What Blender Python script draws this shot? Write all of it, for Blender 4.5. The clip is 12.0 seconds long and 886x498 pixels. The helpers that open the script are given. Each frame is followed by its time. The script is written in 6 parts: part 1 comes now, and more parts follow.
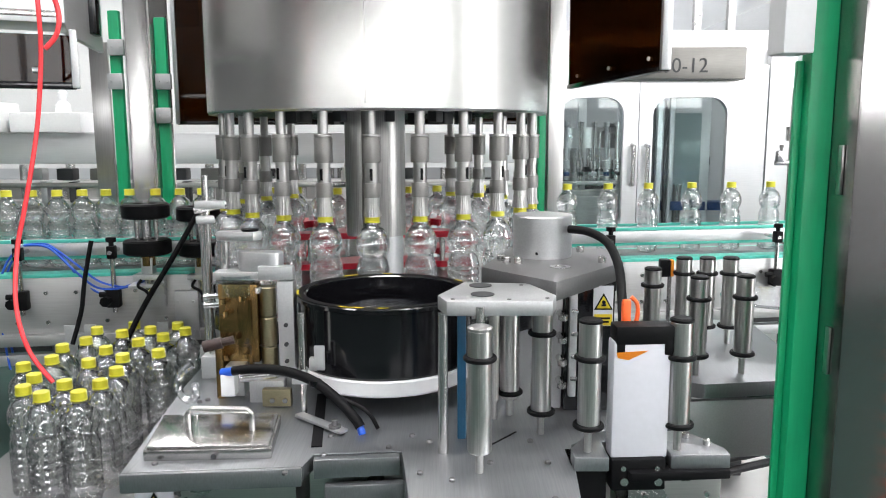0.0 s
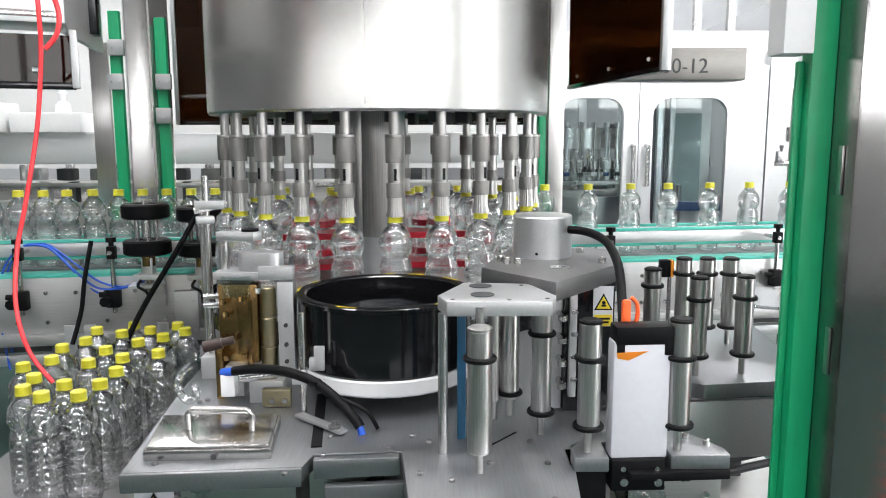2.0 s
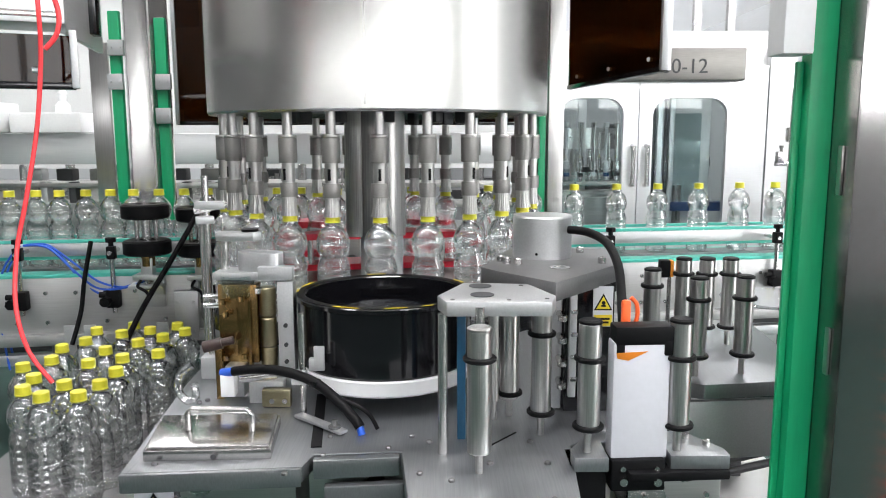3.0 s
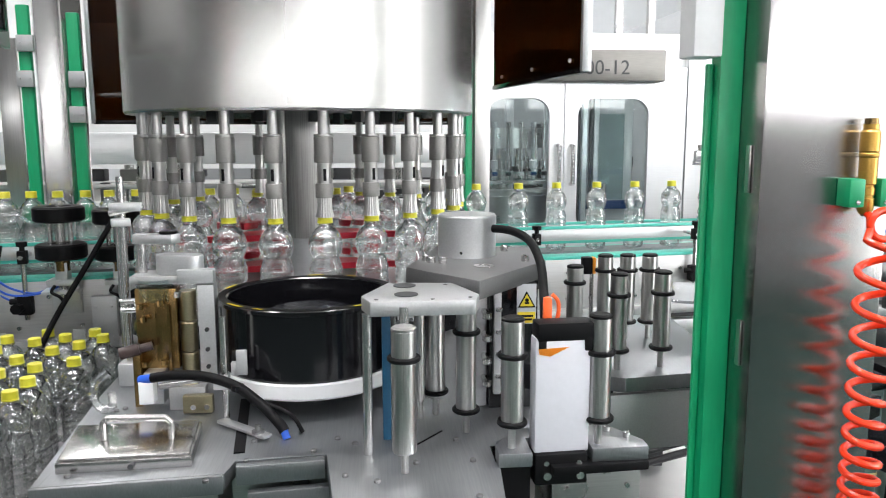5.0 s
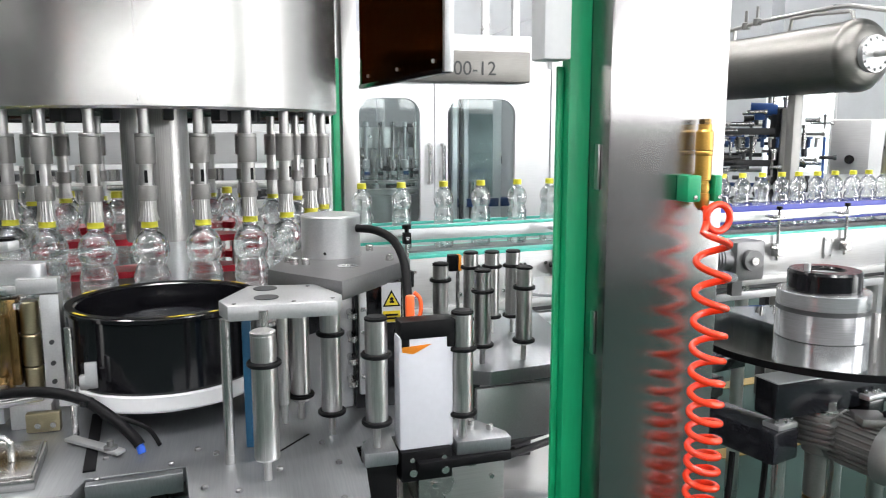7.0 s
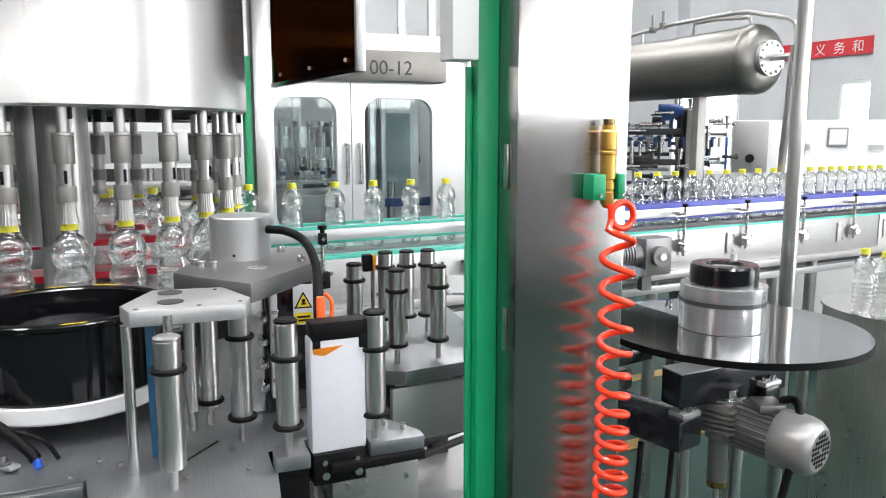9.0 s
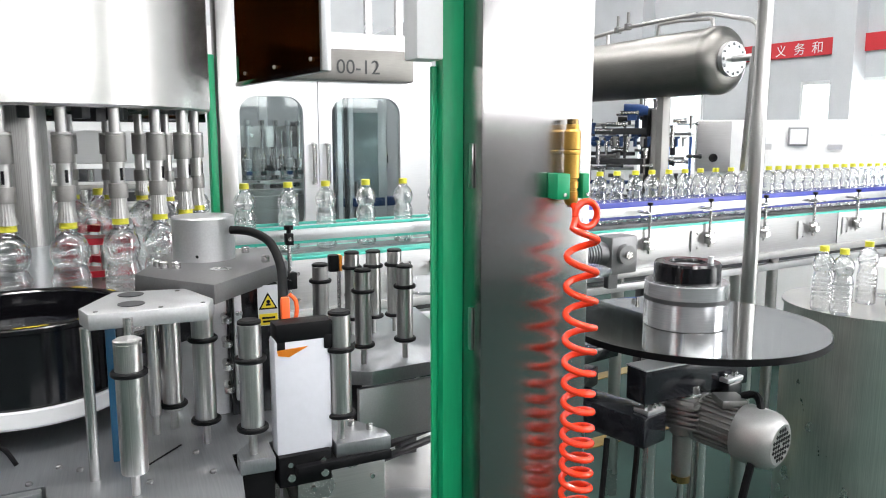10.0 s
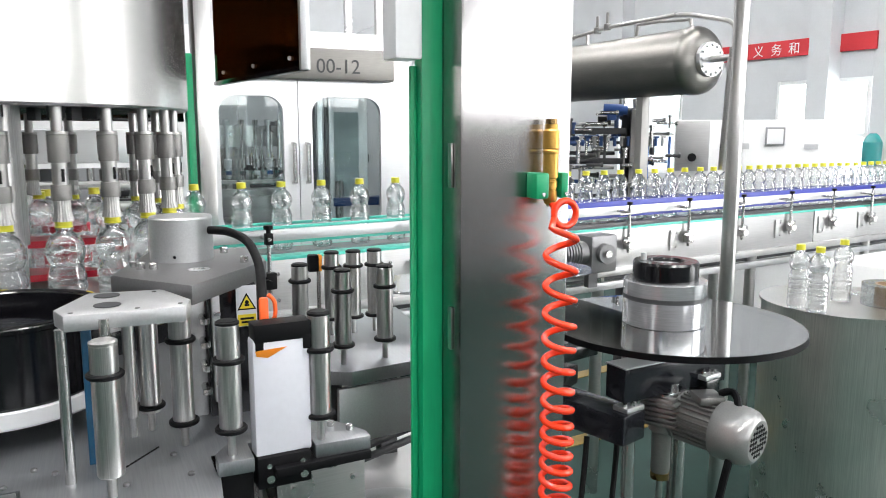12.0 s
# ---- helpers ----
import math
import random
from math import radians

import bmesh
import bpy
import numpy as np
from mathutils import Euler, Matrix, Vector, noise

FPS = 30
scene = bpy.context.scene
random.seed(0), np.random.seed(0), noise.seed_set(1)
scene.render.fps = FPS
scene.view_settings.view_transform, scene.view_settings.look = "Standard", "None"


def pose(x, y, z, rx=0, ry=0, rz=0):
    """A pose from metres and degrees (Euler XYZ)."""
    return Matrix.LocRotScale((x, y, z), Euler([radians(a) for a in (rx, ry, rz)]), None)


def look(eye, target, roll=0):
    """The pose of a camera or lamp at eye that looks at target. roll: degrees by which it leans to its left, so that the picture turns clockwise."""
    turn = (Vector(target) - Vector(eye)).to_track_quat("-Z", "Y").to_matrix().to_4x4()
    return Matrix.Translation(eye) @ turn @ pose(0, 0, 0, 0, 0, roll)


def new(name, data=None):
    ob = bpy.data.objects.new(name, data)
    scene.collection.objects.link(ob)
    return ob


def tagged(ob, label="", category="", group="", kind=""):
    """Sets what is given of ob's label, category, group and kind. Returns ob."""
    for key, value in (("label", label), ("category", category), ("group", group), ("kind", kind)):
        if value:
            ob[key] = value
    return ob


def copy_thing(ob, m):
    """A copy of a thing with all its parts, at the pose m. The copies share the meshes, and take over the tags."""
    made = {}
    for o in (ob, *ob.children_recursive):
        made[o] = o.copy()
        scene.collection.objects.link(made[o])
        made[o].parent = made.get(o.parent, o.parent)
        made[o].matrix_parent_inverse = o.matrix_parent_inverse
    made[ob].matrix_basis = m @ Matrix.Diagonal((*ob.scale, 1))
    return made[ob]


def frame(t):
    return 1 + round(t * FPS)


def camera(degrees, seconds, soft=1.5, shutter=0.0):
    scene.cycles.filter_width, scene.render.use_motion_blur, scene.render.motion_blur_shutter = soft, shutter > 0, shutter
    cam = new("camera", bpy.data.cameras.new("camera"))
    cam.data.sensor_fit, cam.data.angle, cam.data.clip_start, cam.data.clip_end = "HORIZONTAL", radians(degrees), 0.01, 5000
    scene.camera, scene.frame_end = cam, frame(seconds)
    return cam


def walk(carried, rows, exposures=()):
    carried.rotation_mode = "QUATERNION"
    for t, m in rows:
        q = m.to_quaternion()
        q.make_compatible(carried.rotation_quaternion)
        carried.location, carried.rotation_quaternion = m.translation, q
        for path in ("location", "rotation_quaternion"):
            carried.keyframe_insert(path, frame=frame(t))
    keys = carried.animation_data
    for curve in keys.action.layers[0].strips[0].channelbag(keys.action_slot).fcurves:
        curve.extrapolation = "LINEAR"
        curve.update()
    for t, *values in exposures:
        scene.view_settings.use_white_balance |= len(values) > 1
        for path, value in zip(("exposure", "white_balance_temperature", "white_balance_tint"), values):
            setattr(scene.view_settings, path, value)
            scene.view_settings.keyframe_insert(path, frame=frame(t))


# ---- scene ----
cam = camera(60.7, 12.0, soft=1.0, shutter=0.3)
PATH = [
    (0, pose(0.0000, 0.0000, 1.45, 81.54, 0.15, 0)),
    (2.5, pose(0.0000, 0.0000, 1.45, 81.57, 0.12, 0)),
    (3.5, pose(0.0002, -0.0000, 1.45, 81.58, 0.11, -0.08)),
    (3.9, pose(0.0014, -0.0000, 1.45, 81.58, 0.11, -0.6)),
    (4.1, pose(0.0029, -0.0000, 1.45, 81.57, 0.10, -1.25)),
    (4.3, pose(0.0050, -0.0001, 1.45, 81.56, 0.10, -2.14)),
    (4.5, pose(0.0074, -0.0002, 1.45, 81.55, 0.10, -3.2)),
    (5, pose(0.0120, -0.0005, 1.45, 81.54, 0.10, -5.18)),
    (5.5, pose(0.0165, -0.0010, 1.45, 81.53, 0.10, -7.09)),
    (6, pose(0.0215, -0.0018, 1.45, 81.52, 0.10, -9.3)),
    (6.5, pose(0.0268, -0.0027, 1.45, 81.50, 0.09, -11.6)),
    (7, pose(0.0334, -0.0043, 1.45, 81.48, 0.09, -14.51)),
    (7.2, pose(0.0354, -0.0048, 1.45, 81.47, 0.08, -15.42)),
    (8, pose(0.0416, -0.0067, 1.45, 81.46, 0.04, -18.2)),
    (8.8, pose(0.0459, -0.0082, 1.45, 81.45, 0.01, -20.16)),
    (9, pose(0.0467, -0.0084, 1.45, 81.45, -0.00, -20.51)),
    (9.5, pose(0.0501, -0.0098, 1.45, 81.43, -0.01, -22.07)),
    (10, pose(0.0518, -0.0105, 1.45, 81.42, -0.02, -22.85)),
    (10.5, pose(0.0532, -0.0111, 1.45, 81.41, -0.03, -23.54)),
    (11, pose(0.0540, -0.0114, 1.45, 81.40, -0.04, -23.9)),
    (11.5, pose(0.0546, -0.0117, 1.45, 81.40, -0.04, -24.16)),
    (12, pose(0.0547, -0.0118, 1.45, 81.39, -0.05, -24.25)),
]
walk(cam, PATH)

# ---------- light ----------
world = bpy.data.worlds.new("world")
scene.world = world
world.use_nodes = True
wn = world.node_tree.nodes
sky = wn.new("ShaderNodeTexSky")
sky.sky_type, sky.sun_disc, sky.sun_elevation, sky.sun_rotation = "NISHITA", False, radians(50), radians(100)
world.node_tree.links.new(sky.outputs[0], wn["Background"].inputs[0])
wn["Background"].inputs[1].default_value = 0.12
scene.view_settings.exposure = 0.68


def area_lamp(name, m, w, h, watts, colour=(1, 0.98, 0.99)):
    data = bpy.data.lights.new(name, "AREA")
    data.shape, data.size, data.size_y, data.energy, data.color = "RECTANGLE", w, h, watts, colour
    ob = new(name, data)
    ob.matrix_world = m
    return ob


# ---------- materials ----------
def mat(name, colour, metal=0.0, rough=0.5, grain=0.0, scale=(40, 40, 40), bump=0.0, spot=0.0, coat=0.0, rvar=0.0, emit=0.0, spec=0.5, aniso=0.0, turn=0.0):
    m = bpy.data.materials.new(name)
    m.use_nodes = True
    nt = m.node_tree
    p = nt.nodes["Principled BSDF"]
    p.inputs["Base Color"].default_value = (*colour, 1)
    p.inputs["Metallic"].default_value, p.inputs["Roughness"].default_value = metal, rough
    p.inputs["Coat Weight"].default_value = coat
    p.inputs["Specular IOR Level"].default_value = spec
    if aniso:
        tg = nt.nodes.new("ShaderNodeTangent")
        tg.direction_type, tg.axis = "RADIAL", "Z"
        nt.links.new(tg.outputs[0], p.inputs["Tangent"])
        p.inputs["Anisotropic"].default_value, p.inputs["Anisotropic Rotation"].default_value = aniso, turn
    if emit:
        p.inputs["Emission Color"].default_value = (*colour, 1)
        p.inputs["Emission Strength"].default_value = emit
    if grain or bump or rvar or spot:
        tc = nt.nodes.new("ShaderNodeTexCoord")
        mp = nt.nodes.new("ShaderNodeMapping")
        mp.inputs["Scale"].default_value = scale
        nt.links.new(tc.outputs["Object"], mp.inputs["Vector"])
        fine = nt.nodes.new("ShaderNodeTexNoise")
        fine.inputs["Scale"].default_value, fine.inputs["Detail"].default_value = 6.0, 4.0
        nt.links.new(mp.outputs[0], fine.inputs["Vector"])
        big = nt.nodes.new("ShaderNodeTexNoise")
        big.inputs["Scale"].default_value, big.inputs["Detail"].default_value = 5.0, 5.0
        nt.links.new(tc.outputs["Object"], big.inputs["Vector"])
        mix = nt.nodes.new("ShaderNodeMix")
        mix.data_type = "RGBA"
        mix.blend_type = "MULTIPLY"
        mix.inputs[0].default_value = 1.0
        ramp = nt.nodes.new("ShaderNodeMapRange")
        ramp.inputs[1].default_value, ramp.inputs[2].default_value = 0.3, 0.7
        ramp.inputs[3].default_value, ramp.inputs[4].default_value = 1 - grain, 1.0
        nt.links.new(fine.outputs[0], ramp.inputs[0])
        ramp2 = nt.nodes.new("ShaderNodeMapRange")
        ramp2.inputs[1].default_value, ramp2.inputs[2].default_value = 0.35, 0.65
        ramp2.inputs[3].default_value, ramp2.inputs[4].default_value = 1 - spot, 1.0
        nt.links.new(big.outputs[0], ramp2.inputs[0])
        mul = nt.nodes.new("ShaderNodeMath")
        mul.operation = "MULTIPLY"
        nt.links.new(ramp.outputs[0], mul.inputs[0])
        nt.links.new(ramp2.outputs[0], mul.inputs[1])
        mix.inputs[6].default_value = (*colour, 1)
        nt.links.new(mul.outputs[0], mix.inputs[7])
        nt.links.new(mix.outputs[2], p.inputs["Base Color"])
        if rvar:
            rr = nt.nodes.new("ShaderNodeMapRange")
            rr.inputs[1].default_value, rr.inputs[2].default_value = 0.3, 0.7
            rr.inputs[3].default_value, rr.inputs[4].default_value = max(rough - rvar, 0.03), rough + rvar
            nt.links.new(big.outputs[0], rr.inputs[0])
            nt.links.new(rr.outputs[0], p.inputs["Roughness"])
        if bump:
            b = nt.nodes.new("ShaderNodeBump")
            b.inputs["Strength"].default_value, b.inputs["Distance"].default_value = bump, 0.001
            nt.links.new(fine.outputs[0], b.inputs["Height"])
            nt.links.new(b.outputs[0], p.inputs["Normal"])
    return m


def clear(name, tint, gloss, rough=0.03, ior=3.0, base=0.04, milk=0.0, ripple=0.0):
    """A clear sheet: it lets light through and shines at grazing angles."""
    m = bpy.data.materials.new(name)
    m.use_nodes = True
    nt = m.node_tree
    out = nt.nodes["Material Output"]
    nt.nodes.remove(nt.nodes["Principled BSDF"])
    tr = nt.nodes.new("ShaderNodeBsdfTransparent")
    tr.inputs[0].default_value = (*tint, 1)
    gl = nt.nodes.new("ShaderNodeBsdfGlossy")
    gl.inputs["Roughness"].default_value = rough
    lw = nt.nodes.new("ShaderNodeLayerWeight")
    lw.inputs[0].default_value = 0.5
    pw = nt.nodes.new("ShaderNodeMath")
    pw.operation = "POWER"
    pw.inputs[1].default_value = ior
    nt.links.new(lw.outputs["Facing"], pw.inputs[0])
    k = nt.nodes.new("ShaderNodeMath")
    k.operation, k.use_clamp = "MULTIPLY_ADD", True
    k.inputs[1].default_value, k.inputs[2].default_value = gloss, base
    nt.links.new(pw.outputs[0], k.inputs[0])
    mx = nt.nodes.new("ShaderNodeMixShader")
    nt.links.new(k.outputs[0], mx.inputs[0])
    nt.links.new(tr.outputs[0], mx.inputs[1])
    nt.links.new(gl.outputs[0], mx.inputs[2])
    last = mx
    if milk:
        df = nt.nodes.new("ShaderNodeBsdfDiffuse")
        df.inputs[0].default_value = (0.9, 0.92, 0.93, 1)
        tl = nt.nodes.new("ShaderNodeBsdfTranslucent")
        tl.inputs[0].default_value = (0.9, 0.92, 0.93, 1)
        both = nt.nodes.new("ShaderNodeMixShader")
        nt.links.new(df.outputs[0], both.inputs[1])
        nt.links.new(tl.outputs[0], both.inputs[2])
        last = nt.nodes.new("ShaderNodeMixShader")
        last.inputs[0].default_value = milk
        nt.links.new(mx.outputs[0], last.inputs[1])
        nt.links.new(both.outputs[0], last.inputs[2])
    if ripple:
        tc = nt.nodes.new("ShaderNodeTexCoord")
        ns = nt.nodes.new("ShaderNodeTexNoise")
        ns.inputs["Scale"].default_value, ns.inputs["Detail"].default_value = 70.0, 3.0
        nt.links.new(tc.outputs["Object"], ns.inputs["Vector"])
        bp = nt.nodes.new("ShaderNodeBump")
        bp.inputs["Strength"].default_value, bp.inputs["Distance"].default_value = ripple, 0.004
        nt.links.new(ns.outputs[0], bp.inputs["Height"])
        nt.links.new(bp.outputs[0], gl.inputs["Normal"])
    nt.links.new(last.outputs[0], out.inputs[0])
    return m


def water(name, straight=0.5):
    """Clear plastic round water: mostly refracted light, some of it passing straight."""
    m = bpy.data.materials.new(name)
    m.use_nodes = True
    nt = m.node_tree
    nt.nodes.remove(nt.nodes["Principled BSDF"])
    gl = nt.nodes.new("ShaderNodeBsdfGlass")
    gl.inputs["Color"].default_value = (0.985, 0.988, 0.99, 1)
    gl.inputs["Roughness"].default_value, gl.inputs["IOR"].default_value = 0.02, 1.33
    tr = nt.nodes.new("ShaderNodeBsdfTransparent")
    tr.inputs[0].default_value = (0.98, 0.98, 0.985, 1)
    mx = nt.nodes.new("ShaderNodeMixShader")
    mx.inputs[0].default_value = straight
    nt.links.new(gl.outputs[0], mx.inputs[1])
    nt.links.new(tr.outputs[0], mx.inputs[2])
    tc = nt.nodes.new("ShaderNodeTexCoord")
    ns = nt.nodes.new("ShaderNodeTexNoise")
    ns.inputs["Scale"].default_value, ns.inputs["Detail"].default_value = 45.0, 2.0
    nt.links.new(tc.outputs["Object"], ns.inputs["Vector"])
    bp = nt.nodes.new("ShaderNodeBump")
    bp.inputs["Strength"].default_value, bp.inputs["Distance"].default_value = 0.38, 0.004
    nt.links.new(ns.outputs[0], bp.inputs["Height"])
    nt.links.new(bp.outputs[0], gl.inputs["Normal"])
    gs = nt.nodes.new("ShaderNodeBsdfGlossy")
    gs.inputs["Roughness"].default_value = 0.05
    nt.links.new(bp.outputs[0], gs.inputs["Normal"])
    lw = nt.nodes.new("ShaderNodeLayerWeight")
    lw.inputs[0].default_value = 0.5
    k = nt.nodes.new("ShaderNodeMath")
    k.operation, k.use_clamp = "MULTIPLY_ADD", True
    k.inputs[1].default_value, k.inputs[2].default_value = 0.5, 0.15
    nt.links.new(lw.outputs["Facing"], k.inputs[0])
    top = nt.nodes.new("ShaderNodeMixShader")
    nt.links.new(k.outputs[0], top.inputs[0])
    nt.links.new(mx.outputs[0], top.inputs[1])
    nt.links.new(gs.outputs[0], top.inputs[2])
    nt.links.new(top.outputs[0], nt.nodes["Material Output"].inputs[0])
    return m


STEEL = mat("brushed_steel", (0.58, 0.57, 0.56), 1.0, 0.30, 0.12, (2, 2, 120), 0.04, 0.08, rvar=0.05)
STEEL_V = mat("brushed_steel_upright", (0.58, 0.57, 0.56), 1.0, 0.28, 0.12, (120, 120, 2), 0.04, 0.06, aniso=0.7)
POST = mat("post_steel", (0.41, 0.40, 0.395), 1.0, 0.21, 0.10, (140, 140, 2), 0.03, 0.02, aniso=0.9)
TANK = mat("dull_tank_steel", (0.24, 0.232, 0.217), 1.0, 0.36, 0.12, (3, 3, 60), 0.03, 0.12)
BARREL = mat("barrel_steel", (0.80, 0.79, 0.75), 1.0, 0.30, 0.22, (60, 60, 1.2), 0.06, 0.12, rvar=0.05)
PLATE = mat("plain_steel_plate", (0.53, 0.53, 0.53), 0.85, 0.44, 0.10, (2, 2, 60), 0.03, 0.10, rvar=0.06)
DRUM = mat("drum_steel", (0.56, 0.55, 0.535), 1.0, 0.27, 0.07, (1.5, 1.5, 120), 0.03, 0.05, aniso=0.6)
ROLLER = mat("turned_roller_steel", (0.68, 0.67, 0.655), 1.0, 0.28, 0.30, (240, 240, 2), 0.03, 0.03, aniso=0.45, turn=0.25)
CHROME = mat("ground_steel", (0.66, 0.65, 0.64), 1.0, 0.27, 0.10, (4, 4, 220), 0.05, 0.05)
NAVY = mat("dark_glossy_paint", (0.016, 0.017, 0.022), 0.0, 0.15, 0.2, (50, 50, 50), 0.02, 0.2)
POLISHED = mat("polished_steel", (0.56, 0.55, 0.54), 1.0, 0.20, 0.08, (3, 3, 60), 0.02, 0.08, rvar=0.04)
PALE_BRASS = mat("pale_brass", (0.46, 0.41, 0.27), 1.0, 0.30, 0.12, (40, 40, 120), 0.03, 0.2)
HEAD = mat("ground_head_steel", (0.56, 0.55, 0.54), 1.0, 0.30, 0.25, (260, 260, 8), 0.06, 0.12, rvar=0.04)
COLUMN = mat("streaked_column_steel", (0.50, 0.49, 0.48), 1.0, 0.32, 0.40, (110, 110, 0.8), 0.06, 0.03)
ALU = mat("satin_aluminium", (0.60, 0.61, 0.62), 0.85, 0.42, 0.10, (60, 60, 60), 0.05, 0.08, rvar=0.06)
ALU_DARK = mat("grey_anodised", (0.23, 0.23, 0.235), 0.8, 0.42, 0.12, (60, 60, 60), 0.05, 0.10)
TABLE = mat("table_plate", (0.34, 0.355, 0.37), 0.9, 0.36, 0.12, (90, 3, 30), 0.04, 0.12, rvar=0.06)
KNURL = mat("knurled_grey", (0.34, 0.33, 0.32), 0.6, 0.46, 0.35, (300, 300, 300), 0.25)
WHITE = mat("white_paint", (0.80, 0.81, 0.81), 0.0, 0.45, 0.04, (20, 20, 20), 0.03, 0.05)
WHITE_PLASTIC = mat("white_plastic", (0.78, 0.79, 0.80), 0.0, 0.35, 0.03, (20, 20, 20), 0.02, 0.04)
PAPER = mat("white_label", (0.60, 0.61, 0.66), 0.0, 0.4, 0.04, (20, 20, 20), 0.03, 0.06)
BLACK = mat("black_gloss", (0.008, 0.008, 0.010), 0.0, 0.13, 0.3, (60, 60, 60), 0.01, 0.2, rvar=0.06)
BLACK_MATT = mat("black_rubber", (0.004, 0.004, 0.005), 0.0, 0.5, 0.3, (90, 90, 90), 0.1, 0.2, spec=0.15)
DARK = mat("dark_grey_paint", (0.05, 0.052, 0.056), 0.1, 0.45, 0.2, (50, 50, 50), 0.05, 0.2)
GREEN = mat("green_strip", (0.006, 0.35, 0.145), 0.0, 0.36, 0.12, (30, 30, 3), 0.03, 0.12)
TEAL = mat("teal_guide", (0.08, 0.52, 0.42), 0.0, 0.3, 0.08, (40, 40, 40), 0.02, 0.05)
PURPLE = mat("blue_guide", (0.035, 0.05, 0.35), 0.0, 0.35, 0.1, (40, 40, 40), 0.02, 0.1)
BRASS = mat("worn_brass", (0.34, 0.22, 0.09), 1.0, 0.26, 0.12, (40, 40, 4), 0.03, 0.22, rvar=0.1)
GOLD = mat("gold_gun", (0.62, 0.36, 0.08), 0.75, 0.32, 0.1, (60, 60, 60), 0.03, 0.1)
RED = mat("red_guide", (0.60, 0.012, 0.035), 0.0, 0.35, 0.1, (40, 40, 40), 0.03, 0.1)
RED_HOSE = mat("red_hose", (0.80, 0.05, 0.06), 0.0, 0.25, 0.05, (40, 40, 40), 0.02)
ORANGE = mat("orange_coil", (0.90, 0.045, 0.01), 0.0, 0.22, 0.05, (40, 40, 40), 0.02, coat=0.3)
ORANGE_P = mat("orange_print", (0.85, 0.30, 0.02), 0.0, 0.45, 0.05, (40, 40, 40), 0.02)
ORANGE_CLIP = mat("orange_clip", (0.90, 0.14, 0.03), 0.0, 0.4, 0.05, (40, 40, 40), 0.02)
YELLOW = mat("yellow_cap", (0.66, 0.62, 0.045), 0.0, 0.35, 0.05, (90, 90, 20), 0.05)
YELLOW_P = mat("yellow_print", (0.72, 0.55, 0.02), 0.0, 0.5, 0.05, (40, 40, 40), 0.02, 0.1)
AMBER = mat("faded_floor_paint", (0.40, 0.26, 0.05), 0.0, 0.5, 0.3, (30, 30, 30), 0.02, 0.4)
BLUE = mat("blue_tube", (0.02, 0.10, 0.55), 0.0, 0.3, 0.05, (40, 40, 40), 0.02)
BLUE_P = mat("blue_machine_paint", (0.03, 0.10, 0.34), 0.0, 0.4, 0.15, (40, 40, 40), 0.05, 0.2)
BLUE_DARK = mat("blue_paint", (0.02, 0.06, 0.18), 0.1, 0.4, 0.15, (40, 40, 40), 0.05, 0.2)
BLUE_PLATE = mat("blue_plate", (0.015, 0.10, 0.20), 0.1, 0.35, 0.15, (40, 40, 40), 0.05, 0.2)
WOOD = mat("brown_grip", (0.030, 0.014, 0.012), 0.0, 0.4, 0.2, (60, 60, 60), 0.05)
FLOOR = mat("green_epoxy", (0.036, 0.066, 0.058), 0.0, 0.5, 0.08, (12, 12, 12), 0.02, 0.25, rvar=0.08, spec=0.05)
WALL = mat("white_plaster", (0.58, 0.60, 0.62), 0.0, 0.7, 0.04, (12, 12, 12), 0.05, 0.05)
BANNER = mat("red_cloth", (0.62, 0.03, 0.04), 0.0, 0.6, 0.05, (20, 20, 20), 0.05, 0.1)
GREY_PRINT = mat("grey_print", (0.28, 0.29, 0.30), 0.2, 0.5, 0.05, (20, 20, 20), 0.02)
DAY = mat("daylight", (1.0, 1.0, 1.0), 0.0, 0.5, emit=4.5)
# Grey of two walls out of view, darkened to dim what steel reflects
REFLECTION_WALL = mat("reflection_wall_grey", (0.17, 0.175, 0.18), 0.0, 0.6, 0.06, (12, 12, 12), 0.05, 0.1)
SATIN = mat("satin_white_steel", (0.78, 0.79, 0.80), 0.65, 0.30, 0.05, (2, 2, 60), 0.02, 0.03)
MOTOR = mat("grey_motor_casting", (0.30, 0.295, 0.285), 0.75, 0.40, 0.15, (60, 60, 60), 0.08, 0.2)
LAMP = mat("lamp_tube", (1.0, 0.98, 0.94), 0.0, 0.5, emit=7.0)
PET = water("clear_bottle")
FILM = clear("clear_film", (0.62, 0.64, 0.65), 0.6, 0.15, 2.0, 0.15)
SHEET = clear("clear_sheet", (0.85, 0.90, 0.90), 0.9, 0.03, 3.5, 0.05)
DISC = clear("tinted_disc", (0.70, 0.72, 0.73), 0.8, 0.015, 1.7, 0.18)
SMOKE = clear("smoked_acrylic", (0.105, 0.055, 0.020), 0.6, 0.03, 4.0, 0.02)


# ---------- mesh tools ----------
def box(bm, c, s, rz=0.0, bevel=0.0, rx=0.0, ry=0.0):
    r = bmesh.ops.create_cube(bm, size=1.0)
    vs = r["verts"]
    bmesh.ops.scale(bm, vec=s, verts=vs)
    if bevel:
        es = list({e for v in vs for e in v.link_edges})
        b = bmesh.ops.bevel(bm, geom=es, offset=bevel, segments=2, affect="EDGES", profile=0.6)
        vs = list({v for f in b["faces"] for v in f.verts} | {v for v in vs if v.is_valid})
    bmesh.ops.transform(bm, matrix=pose(*c, rx, ry, rz), verts=vs)
    return vs


